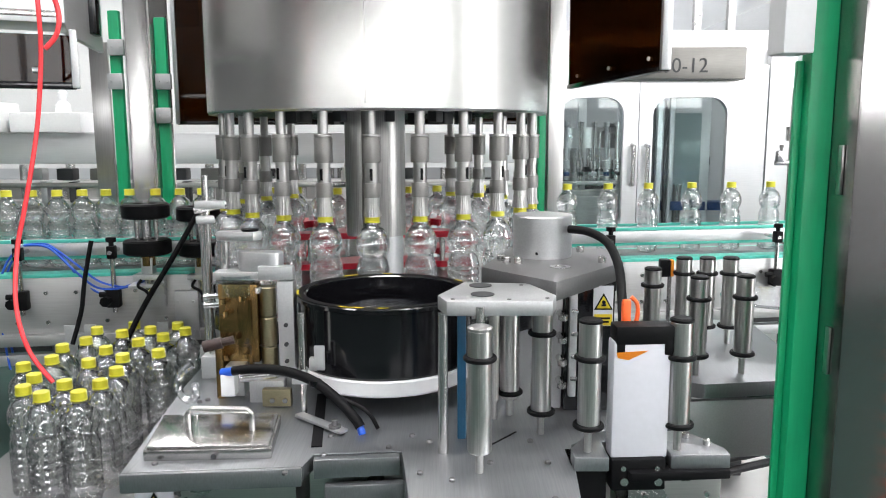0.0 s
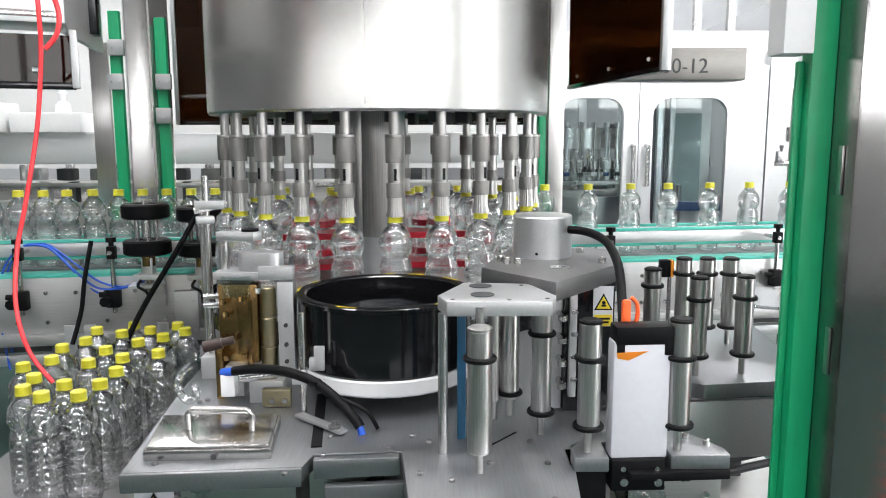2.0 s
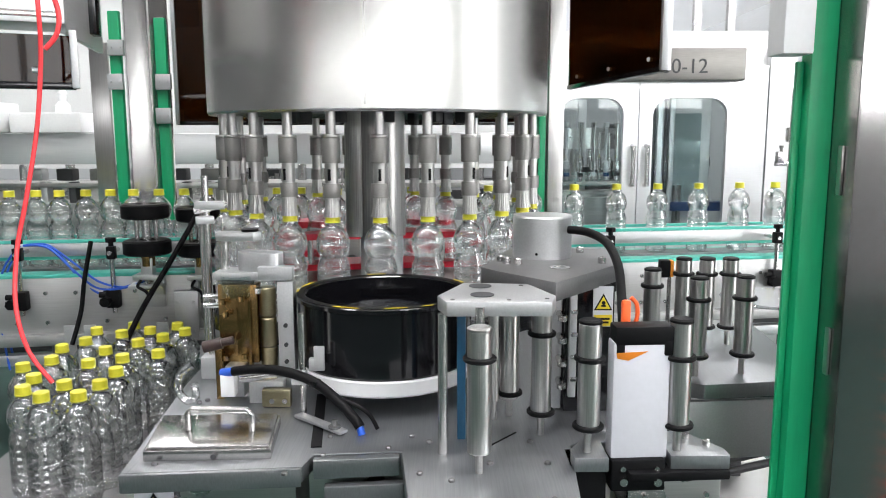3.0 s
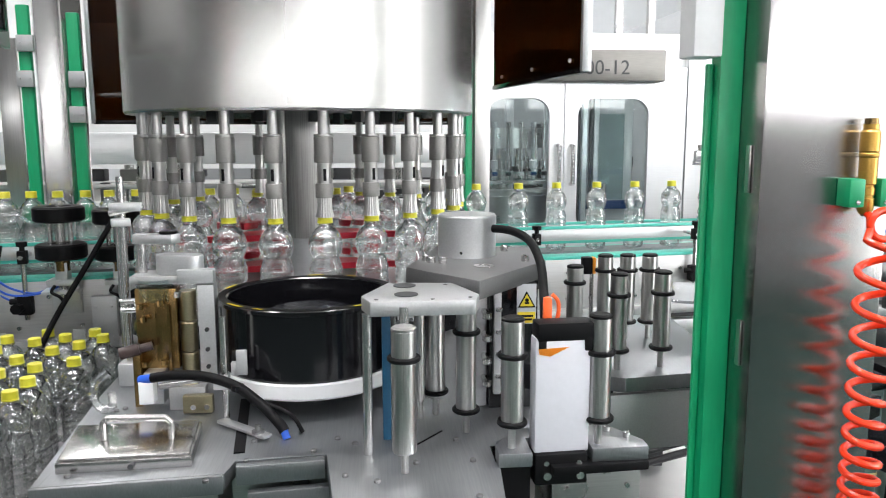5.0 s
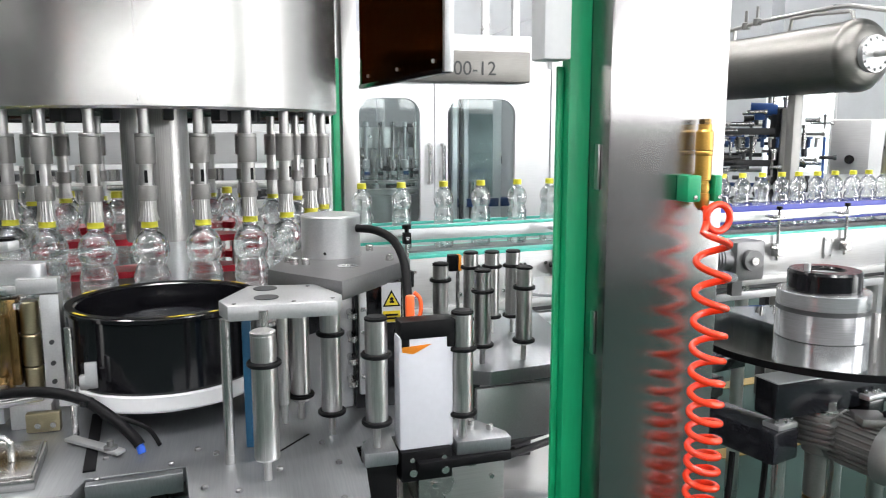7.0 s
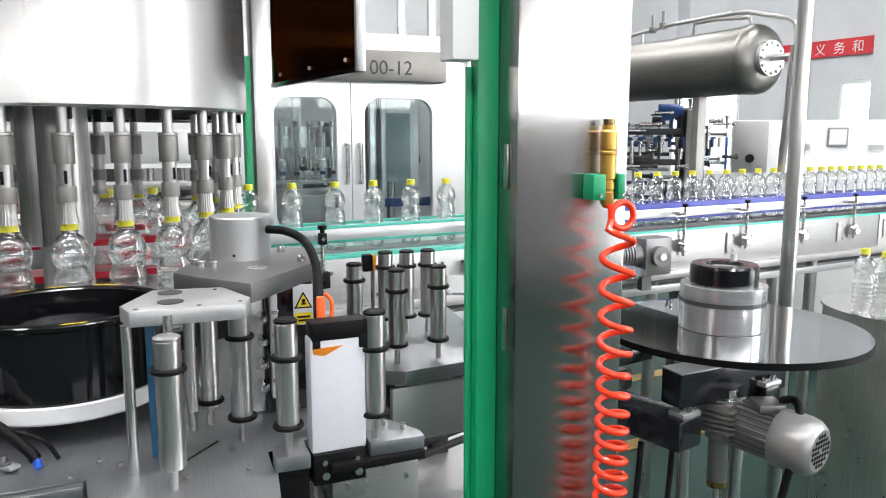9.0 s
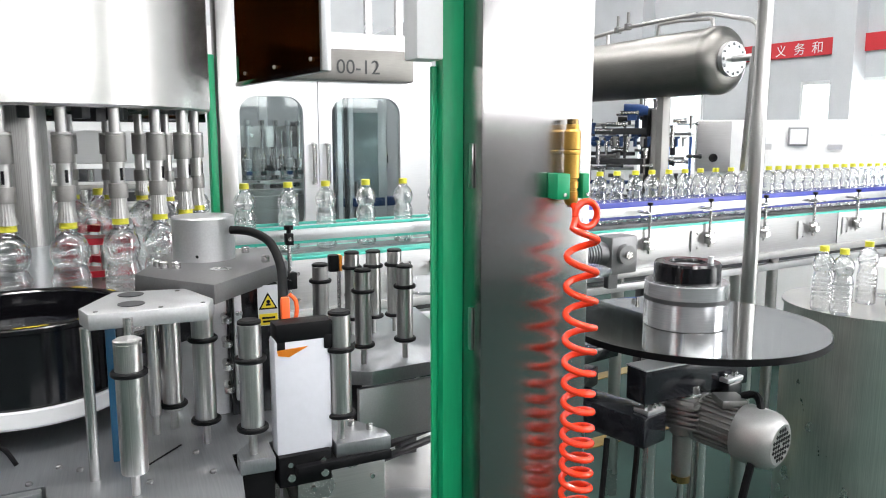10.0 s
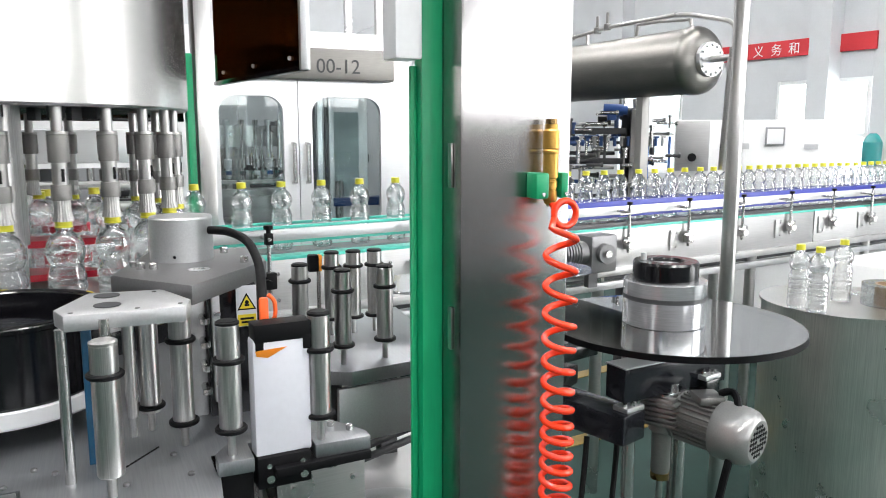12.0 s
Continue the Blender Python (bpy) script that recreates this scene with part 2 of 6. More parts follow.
def rod(bm, a, b, r, seg=16, r2=None):
    a, b = Vector(a), Vector(b)
    d = b - a
    m = Matrix.Translation((a + b) / 2) @ d.to_track_quat("Z", "Y").to_matrix().to_4x4()
    bmesh.ops.create_cone(bm, cap_ends=True, segments=seg, radius1=r, radius2=r if r2 is None else r2, depth=d.length, matrix=m)


def lathe(bm, c, profile, seg=32):
    rings = []
    for r, z in profile:
        if r < 1e-6:
            rings.append([bm.verts.new((c[0], c[1], c[2] + z))])
        else:
            rings.append([bm.verts.new((c[0] + r * math.cos(2 * math.pi * k / seg), c[1] + r * math.sin(2 * math.pi * k / seg), c[2] + z)) for k in range(seg)])
    for lo, hi in zip(rings, rings[1:]):
        for k in range(seg):
            j = (k + 1) % seg
            if len(lo) == 1 and len(hi) == 1:
                continue
            if len(lo) == 1:
                bm.faces.new((lo[0], hi[j], hi[k]))
            elif len(hi) == 1:
                bm.faces.new((lo[k], lo[j], hi[0]))
            else:
                bm.faces.new((lo[k], lo[j], hi[j], hi[k]))


def prism(bm, poly, z0, z1, bevel=0.0):
    lo = [bm.verts.new((x, y, z0)) for x, y in poly]
    hi = [bm.verts.new((x, y, z1)) for x, y in poly]
    n = len(poly)
    fs = [bm.faces.new(lo[::-1]), bm.faces.new(hi)]
    for k in range(n):
        fs.append(bm.faces.new((lo[k], lo[(k + 1) % n], hi[(k + 1) % n], hi[k])))
    bmesh.ops.recalc_face_normals(bm, faces=fs)
    if bevel:
        bmesh.ops.bevel(bm, geom=list({e for f in fs for e in f.edges}), offset=bevel, segments=2, affect="EDGES", profile=0.6)


def smooth_path(pts, n=8):
    out = []
    p = [Vector(q) for q in pts]
    for i in range(len(p) - 1):
        a, b, c, d = p[max(i - 1, 0)], p[i], p[i + 1], p[min(i + 2, len(p) - 1)]
        for k in range(n):
            t = k / n
            out.append(0.5 * ((2 * b) + (c - a) * t + (2 * a - 5 * b + 4 * c - d) * t * t + (3 * b - a - 3 * c + d) * t ** 3))
    out.append(p[-1])
    return out


def tube(bm, pts, r, seg=10, curved=True):
    path = smooth_path(pts) if curved else [Vector(q) for q in pts]
    up = Vector((0.3, 0.5, 0.8)).normalized()
    rings = []
    for i, q in enumerate(path):
        d = (path[min(i + 1, len(path) - 1)] - path[max(i - 1, 0)]).normalized()
        side = d.cross(up)
        if side.length < 1e-4:
            side = d.cross(Vector((1, 0, 0)))
        side.normalize()
        up = side.cross(d).normalized()
        rings.append([bm.verts.new(q + r * (math.cos(2 * math.pi * k / seg) * side + math.sin(2 * math.pi * k / seg) * up)) for k in range(seg)])
    for lo, hi in zip(rings, rings[1:]):
        for k in range(seg):
            bm.faces.new((lo[k], lo[(k + 1) % seg], hi[(k + 1) % seg], hi[k]))
    bm.faces.new(rings[0][::-1])
    bm.faces.new(rings[-1])


def mesh_of(name, bm, material, sharp=26):
    bmesh.ops.recalc_face_normals(bm, faces=bm.faces)
    me = bpy.data.meshes.new(name)
    bm.to_mesh(me)
    bm.free()
    me.materials.append(material)
    me.shade_smooth()
    me.set_sharp_from_angle(angle=radians(sharp))
    return me


def base_of(ob):
    p = Vector(ob.location)
    while ob.parent:
        ob = ob.parent
        p += Vector(ob.location)
    return p


def part(name, bm, material, parent, label=""):
    """Links a bmesh, made in the place's own metres, as one mesh under a thing or a part."""
    bmesh.ops.translate(bm, vec=-base_of(parent), verts=bm.verts)
    ob = new(name, mesh_of(name, bm, material))
    ob.parent = parent
    return tagged(ob, label)


def thing(name, at, label, category, group="", kind=""):
    ob = new(name)
    ob.empty_display_size = 0.02
    ob.location = at
    return tagged(ob, label, category, group, kind)


def solid(name, bm, material, label, category, group="", kind=""):
    return tagged(new(name, mesh_of(name, bm, material)), label, category, group, kind)


def made(fn, *args, **kw):
    bm = bmesh.new()
    fn(bm, *args, **kw)
    return bm


def boxes(items, bevel=0.0):
    bm = bmesh.new()
    for c, s, *rz in items:
        box(bm, c, s, rz[0] if rz else 0.0, bevel)
    return bm


AX = math.atan(0.145)          # the line's bearing
AXD = math.degrees(AX)
UX, UY = math.cos(AX), math.sin(AX)


def line(x, off=0.0):
    """A point of the conveyor's middle line at x, moved sideways by off (towards the back)."""
    return (x - UY * off, 2.245 + 0.145 * x + UX * off)


def along(bm, x0, x1, off, z, w, h, bevel=0.0):
    """A bar along the conveyor."""
    a, b = Vector(line(x0, off)), Vector(line(x1, off))
    c = (a + b) / 2
    box(bm, (c.x, c.y, z), ((b - a).length, w, h), AXD, bevel)

def letters(word, size, m, material, parent, label=""):
    """Raised writing as a mesh under a thing or a part."""
    cu = bpy.data.curves.new("letters", "FONT")
    cu.body, cu.size, cu.extrude = word, size, 0.001
    tmp = bpy.data.objects.new("letters", cu)
    me = bpy.data.meshes.new_from_object(tmp.evaluated_get(bpy.context.evaluated_depsgraph_get()))
    bpy.data.objects.remove(tmp)
    me.transform(Matrix.Translation(-base_of(parent)) @ m)
    me.materials.clear()
    me.materials.append(material)
    ob = new("lettering", me)
    ob.parent = parent
    return tagged(ob, label)


# ---------- hall ----------
def hall():
    solid("floor", boxes([((1.5, 2.5, -0.05), (20, 20, 0.1))]), FLOOR, "glossy green epoxy factory floor", "floor", kind="structure")
    bm = bmesh.new()
    for a, b in (((0.9, 2.75), (2.9, 2.95)), ((2.0, 3.6), (5.2, 4.1))):
        a, b = Vector(a), Vector(b)
        c = (a + b) / 2
        box(bm, (c.x, c.y, 0.002), ((b - a).length, 0.09, 0.004), math.degrees(math.atan2(b.y - a.y, b.x - a.x)))
    solid("floor_marking", bm, AMBER, "worn yellow walkway stripe painted on the green floor", "floor marking", kind="structure")
    solid("wall_north", boxes([((1.0, 10.1, 2.75), (20, 0.2, 5.5))]), WALL, "white plastered hall wall", "wall", kind="structure")
    # West wall is out of view; its tone adds contrast to roller reflections
    solid("wall_west", boxes([((-8.0, 2.5, 2.75), (0.2, 15, 5.5))]), REFLECTION_WALL, "unseen hall wall, grey chosen to darken steel reflections", "wall", kind="structure")
    sill = 1.9
    # unseen south wall, band of tall windows; its grey is set to darken reflections
    bm = bmesh.new()
    box(bm, (1.0, -5.1, sill / 2), (20, 0.2, sill))
    box(bm, (1.0, -5.1, 4.75), (20, 0.2, 1.5))
    openings = ((-7.6, -5.8, 2.2), (-5.6, -3.8, 2.25), (-3.6, -1.75, 2.3), (-1.55, 0.35, 2.35), (0.55, 2.45, 2.6), (2.65, 4.55, 3.3), (4.75, 6.65, 3.3))
    edge = -9.0
    for x0, x1, zt in openings:
        box(bm, ((edge + x0) / 2, -5.1, (sill + 4.0) / 2), (x0 - edge, 0.2, 4.0 - sill))
        if zt < 4.0:
            box(bm, ((x0 + x1) / 2, -5.1, (zt + 4.0) / 2), (x1 - x0, 0.2, 4.0 - zt))
        edge = x1
    box(bm, ((edge + 11.0) / 2, -5.1, (sill + 4.0) / 2), (11.0 - edge, 0.2, 4.0 - sill))
    solid("wall_south", bm, REFLECTION_WALL, "unseen hall wall with a window band, grey chosen to darken steel reflections", "wall", kind="structure")
    for k, (x0, x1, zt) in enumerate(openings):
        win = thing("window_%d" % (k + 11), ((x0 + x1) / 2, -5.1, sill), "tall window with bright daylight behind", "window", kind="structure")
        for x in (x0 + 0.03, (x0 + x1) / 2, x1 - 0.03):
            part("window_frame", boxes([((x, -5.1, (sill + zt) / 2), (0.05, 0.06, zt - sill))]), WHITE, win)
        part("window_sill", boxes([((((x0 + x1) / 2), -5.02, sill + 0.015), (x1 - x0, 0.3, 0.03))]), WHITE, win)
    solid("backdrop_south", boxes([((1.5, -6.2, 2.7), (18, 0.05, 6))]), DAY, "bright overcast daylight outside the hall", "backdrop", kind="structure")
    solid("ceiling", boxes([((1.5, 2.5, 5.55), (20, 16, 0.1))]), WALL, "white factory ceiling", "ceiling", kind="structure")
    # east wall with window openings; w runs along the wall, away from the camera
    bm = bmesh.new()
    o, dv = Vector((6.55, 4.6)), Vector((-0.143, 0.99))

    def wall_piece(w0, w1, z0, z1):
        c = o + dv * (w0 + w1) / 2
        box(bm, (c.x + 0.1, c.y, (z0 + z1) / 2), (0.2, w1 - w0, z1 - z0), math.degrees(math.atan2(dv.y, dv.x)) - 90)

    wins = [(0.22, 0.56), (0.72, 1.18), (2.38, 3.38)]
    edge = -10.0
    for w0, w1 in wins:
        wall_piece(edge, w0, 0, 5.5)
        wall_piece(w0, w1, 0, 1.0)
        wall_piece(w0, w1, 1.98, 5.5)
        edge = w1
    wall_piece(edge, 6.5, 0, 5.5)
    solid("wall_east", bm, WALL, "white plastered hall wall with window openings", "wall", kind="structure")
    for k, (w0, w1) in enumerate(wins):
        c = o + dv * (w0 + w1) / 2
        rz = math.degrees(math.atan2(dv.y, dv.x)) - 90
        win = thing("window_%d" % (k + 1), (c.x, c.y, 1.0), "white framed window with bright daylight behind", "window", kind="structure")
        bm = bmesh.new()
        for s in (-1, 1):
            q = c + dv * s * ((w1 - w0) / 2 - 0.02)
            box(bm, (q.x + 0.03, q.y, 1.49), (0.05, 0.04, 0.98), rz)
        for z in (1.02, 1.45, 1.96):
            box(bm, (c.x + 0.03, c.y, z), (0.045, w1 - w0 - 0.08, 0.04), rz)
        part("window_frame", bm, WHITE, win)
        part("pane", boxes([((c.x + 0.03, c.y, 1.51), (0.006, w1 - w0 - 0.06, 0.98), rz)]), SHEET, win).visible_shadow = False
        area_lamp("window_light", look((c.x + 0.25, c.y, 1.5), (c.x - 5, c.y - 0.7, 1.1)), w1 - w0, 1.0, 14, (0.95, 0.98, 1.0))
    bm = bmesh.new()
    c = o + dv * 0.5
    box(bm, (c.x + 1.6, c.y, 1.6), (0.05, 18, 6.0), -8)
    solid("backdrop", bm, DAY, "bright overcast daylight outside the hall", "backdrop", kind="structure")
    # wall columns
    for w in (0.61, 3.25):
        c = o + dv * w
        solid("wall_column", boxes([((c.x - 0.1, c.y, 2.75), (0.2, 0.21, 5.5), 8.2)]), WALL, "white square hall column against the wall", "column", "hall columns", "structure")
    # red banner in two lengths
    for w0, w1, words in ((0.73, 2.84, True), (0.18, 0.52, False)):
        c = o + dv * (w0 + w1) / 2
        ban = thing("banner", (c.x - 0.01, c.y, 2.2), "red cloth banner with white characters on the wall", "banner", "wall banners")
        part("cloth", boxes([((c.x - 0.02, c.y, 2.30), (0.02, w1 - w0, 0.16), 8.2)]), BANNER, ban)
        if words:
            for ch, w in (("的", 1.60), ("义", 1.385), ("务", 1.18), ("和", 0.985)):
                q = o + dv * (w + 0.06)
                m = Matrix(((-dv.x, 0, -0.99, q.x - 0.034), (-dv.y, 0, -0.143, q.y), (0, 1, 0, 2.25), (0, 0, 0, 1)))
                letters(ch, 0.125, m, WHITE, ban, "white banner character")
    # ceiling lamps
    first = None
    for x in (-3.0, 0.2, 3.4):
        for y in (-2.5, 0.6, 4.2, 7.2):
            if first is None:
                first = thing("ceiling_light", (x, y, 5.4), "long white linear factory light hung under the ceiling", "ceiling light", "hall lights")
                part("housing", boxes([((x, y, 5.46), (2.4, 0.34, 0.06))]), WHITE, first)
                part("diffuser", boxes([((x, y, 5.42), (2.3, 0.3, 0.02))]), LAMP, first)
            else:
                copy_thing(first, pose(x, y, 5.4))
            area_lamp("ceiling_lamp", look((x, y, 5.38), (x, y + 0.001, 0)), 2.3, 0.3, (34 if x > 3 else 60) if y > 3 else 54)


# ---------- guard frame ----------
def guards():
    # near post with a green sealing strip
    post = thing("guard_post", (0.60, 1.08, 0.0), "brushed stainless steel guard post with green sealing strip", "machine post")
    part("body", boxes([((0.6175, 1.047, 1.3), (0.187, 0.15, 2.6), 1)], 0.004), POST, post)
    part("sealing_strip", boxes([((0.5070, 1.045, 0.95), (0.034, 0.03, 3.0))], 0.003), GREEN, post, "green plastic sealing strip")
    part("sealing_lip", boxes([((0.4845, 1.052, 0.73), (0.0105, 0.008, 1.64))], 0.002), GREEN, post, "narrow green rubber lip")
    for z in (1.405, 1.16):
        part("slot_cover", boxes([((0.5225, 1.0, z), (0.003, 0.012, 0.065))], 0.001), STEEL_V, post, "small light slot cover")
    part("hinge_block", boxes([((0.458, 1.025, 1.735), (0.042, 0.045, 0.36), 4)], 0.004), WHITE_PLASTIC, post, "white plastic hinge block")
    # back right post
    post = thing("guard_post", (0.355, 2.42, 0.0), "slim stainless guard post with green edge", "machine post")
    part("body", boxes([((0.352, 2.44, 1.3), (0.05, 0.06, 2.6), AXD)], 0.003), STEEL_V, post)
    part("sealing_strip", boxes([((0.312, 2.43, 1.26), (0.024, 0.03, 0.86), AXD)], 0.005), GREEN, post, "green plastic sealing strip")
    # left wide post, seen from the side
    post = thing("guard_post", (-0.90, 2.34, 0.0), "wide stainless guard column with two green strips", "machine post")
    part("body", boxes([((-0.902, 2.37, 1.2), (0.125, 0.05, 2.4), 27)], 0.003), POLISHED, post)
    part("fold", boxes([((-0.885, 2.348, 1.2), (0.004, 0.006, 2.4), 27)]), STEEL, post)
    part("sealing_strip", boxes([((-0.971, 2.31, 1.52), (0.034, 0.02, 0.60))], 0.006), GREEN, post, "green plastic sealing strip")
    part("sealing_strip", boxes([((-0.836, 2.31, 1.50), (0.034, 0.02, 0.60))], 0.006), GREEN, post, "green plastic sealing strip")
    part("front_flange", boxes([((-1.027, 2.32, 1.49), (0.055, 0.012, 0.48))], 0.002), STEEL_V, post)
    for x, z in ((-0.962, 1.712), (-0.969, 1.614), (-0.828, 1.613), (-0.832, 1.514)):
        bm = boxes([((x, 2.292, z), (0.046, 0.014, 0.046))], 0.003)
        for dx in (-0.013, 0.013):
            rod(bm, (x + dx, 2.281, z), (x + dx, 2.287, z), 0.004, 8)
        part("hinge", bm, ALU, post, "light metal hinge with two screws")
    # near left post
    post = thing("guard_post", (-0.66, 0.99, 0.0), "dark shaded stainless guard post", "machine post")
    part("body", boxes([((-0.735, 0.99, 0.6), (0.15, 0.1, 1.2), 4)], 0.004), STEEL_V, post)
    # smoked door on the right, swung open
    def door(name, pts, z0, z1, frame_side):
        a, b = Vector(pts[0]), Vector(pts[1])
        d = b - a
        rz = math.degrees(math.atan2(d.y, d.x))
        c = (a + b) / 2
        ob = thing(name, (c.x, c.y, z0), "smoked brown acrylic guard door with steel edge, swung open", "guard door", "guard doors")
        part("panel", boxes([((c.x, c.y, (z0 + z1) / 2), (d.length, 0.008, z1 - z0), rz)]), SMOKE, ob)
        bm = boxes([((c.x, c.y, z0 - 0.006), (d.length, 0.018, 0.012), rz)], 0.002)
        part("bottom_rail", bm, BLACK, ob, "black rubber edge")
        e = a if frame_side == 0 else b
        part("edge_strip", boxes([((e.x, e.y, (z0 + z1) / 2), (0.012, 0.022, z1 - z0 + 0.02), rz)], 0.002), ALU, ob, "bright aluminium edge strip")
        bm = bmesh.new()
        for f in (0.12, 0.5, 0.88):
            q = a.lerp(b, f)
            rod(bm, (q.x - 0.006, q.y - 0.006, z0 + 0.02), (q.x + 0.006, q.y + 0.002, z0 + 0.02), 0.005, 10)
        tagged(part("screw_row", bm, ALU, ob), kind="stuff")
        return ob
    door("guard_door", ((0.476, 1.66), (0.376, 2.29)), 1.60, 2.35, 0)
    door("guard_door", ((-0.82, 2.38), (0.30, 2.51)), 1.50, 2.35, 0)
    door("guard_door", ((-1.10, 1.16), (-0.645, 1.36)), 1.545, 1.625, 1)
    # steel top box over the left door
    bx = thing("door_header", (-0.9, 1.28, 1.6), "brushed stainless header box above the guard door", "machine cover")
    part("body", boxes([((-0.90, 1.27, 1.78), (0.52, 0.12, 0.28), 24)], 0.004), SATIN, bx)
    part("face_panel", boxes([((-0.862, 1.2265, 1.735), (0.44, 0.006, 0.085), 24)], 0.002), SATIN, bx, "pale recessed face panel")
    part("face_screw", made(rod, (-0.70, 1.285, 1.715), (-0.702, 1.291, 1.715), 0.005, 10), DARK, bx)
    part("face_mark", boxes([((-0.695, 1.2945, 1.72), (0.016, 0.004, 0.012), 24)]), DARK, bx)
    part("lower_edge", boxes([((-0.862, 1.224, 1.655), (0.47, 0.006, 0.012), 24)], 0.002), POLISHED, bx, "bright folded lower edge")
    part("side_plate", boxes([((-0.737, 1.60, 1.82), (0.012, 0.36, 0.36), 14)], 0.002), SATIN, bx, "white satin side plate")
    cbx = part("control_box", boxes([((-0.742, 1.66, 1.76), (0.022, 0.05, 0.19), 14)], 0.004), BLACK, bx, "black control box with a red button")
    part("button", made(rod, (-0.737, 1.655, 1.755), (-0.722, 1.652, 1.755), 0.011), RED, cbx, "red push button")
    # top beam on the right
    bm = boxes([((0.42, 1.75, 2.25), (0.05, 1.5, 0.06), 6)], 0.003)
    solid("guard_beam", bm, STEEL, "stainless steel guard frame beam", "machine beam", kind="structure")


# ---------- turret ----------
CX, CY = -0.1446, 1.774


def carousel():
    ob = thing("labelling_carousel", (CX, CY, 0.0), "large brushed stainless drum over a rotating bottle turret", "machine drum")
    bm = bmesh.new()
    lathe(bm, (CX, CY, 0), [(0.30, 1.53), (0.372, 1.497), (0.378, 1.497), (0.382, 1.502), (0.382, 2.3), (0.30, 2.3)], 128)
    part("drum", bm, DRUM, ob)
    part("seam", boxes([((CX + 0.004, CY - 0.3822, 1.9), (0.003, 0.002, 0.78))]), STEEL_V, ob, "welded seam down the drum")
    part("underside", made(lathe, (CX, CY, 0), [(0.0, 1.515), (0.36, 1.512), (0.36, 1.53), (0, 1.53)], 64), ALU_DARK, ob, "dark grey underside plate")
    bm = bmesh.new()
    lathe(bm, (CX, CY, 0), [(0.0, 1.52), (0.056, 1.52), (0.056, 1.222), (0.0, 1.222)], 48)
    part("column", bm, COLUMN, ob, "thick ground steel column")
    part("side_column", made(lathe, (CX - 0.056, CY - 0.02, 0), [(0, 1.515), (0.025, 1.515), (0.025, 1.23), (0.022, 1.222), (0, 1.222)], 32), COLUMN, ob, "narrow steel column beside the thick one")
    part("shaft", made(rod, (CX, CY, 1.05), (CX, CY, 1.222), 0.050, 40), ALU, ob)
    for k in range(12):
        a = radians(30 * k + 10)
        part("clamp", boxes([((CX + 0.20 * math.cos(a), CY + 0.20 * math.sin(a), 1.495), (0.03, 0.02, 0.03), 30 * k + 10)], 0.003), DARK, ob, "small dark clamp block")
    part("table_ring", made(lathe, (CX, CY, 0), [(0.385, 1.06), (0.415, 1.06), (0.415, 1.0955), (0.385, 1.0955)], 96), BLACK, ob, "dark turntable rim")
    part("table_plate", made(lathe, (CX, CY, 0), [(0.0, 1.06), (0.384, 1.06), (0.384, 1.0945), (0.0, 1.0945)], 96), ALU, ob, "pale aluminium turntable plate")
    part("pedestal", made(lathe, (CX, CY, 0), [(0.0, 0.0), (0.30, 0.0), (0.30, 1.06), (0, 1.06)], 48), STEEL, ob)
    g = thing("inner_guide", (CX, CY, 1.087), "red plastic inner bottle guide in two layers", "bottle guide")
    for z in (1.114, 1.194):
        poly = [(CX + 0.312 * math.cos(AX + radians(38 + 4 * k)), CY + 0.312 * math.sin(AX + radians(38 + 4 * k))) for k in range(27)]
        bm = bmesh.new()
        prism(bm, poly, z - 0.008, z + 0.008)
        part("plate", bm, RED, g)
    for a in (50, 90, 130):
        q = (CX + 0.27 * math.cos(AX + radians(a)), CY + 0.27 * math.sin(AX + radians(a)))
        part("spacer", made(rod, (*q, 1.0955), (*q, 1.19), 0.008, 10), CHROME, g)


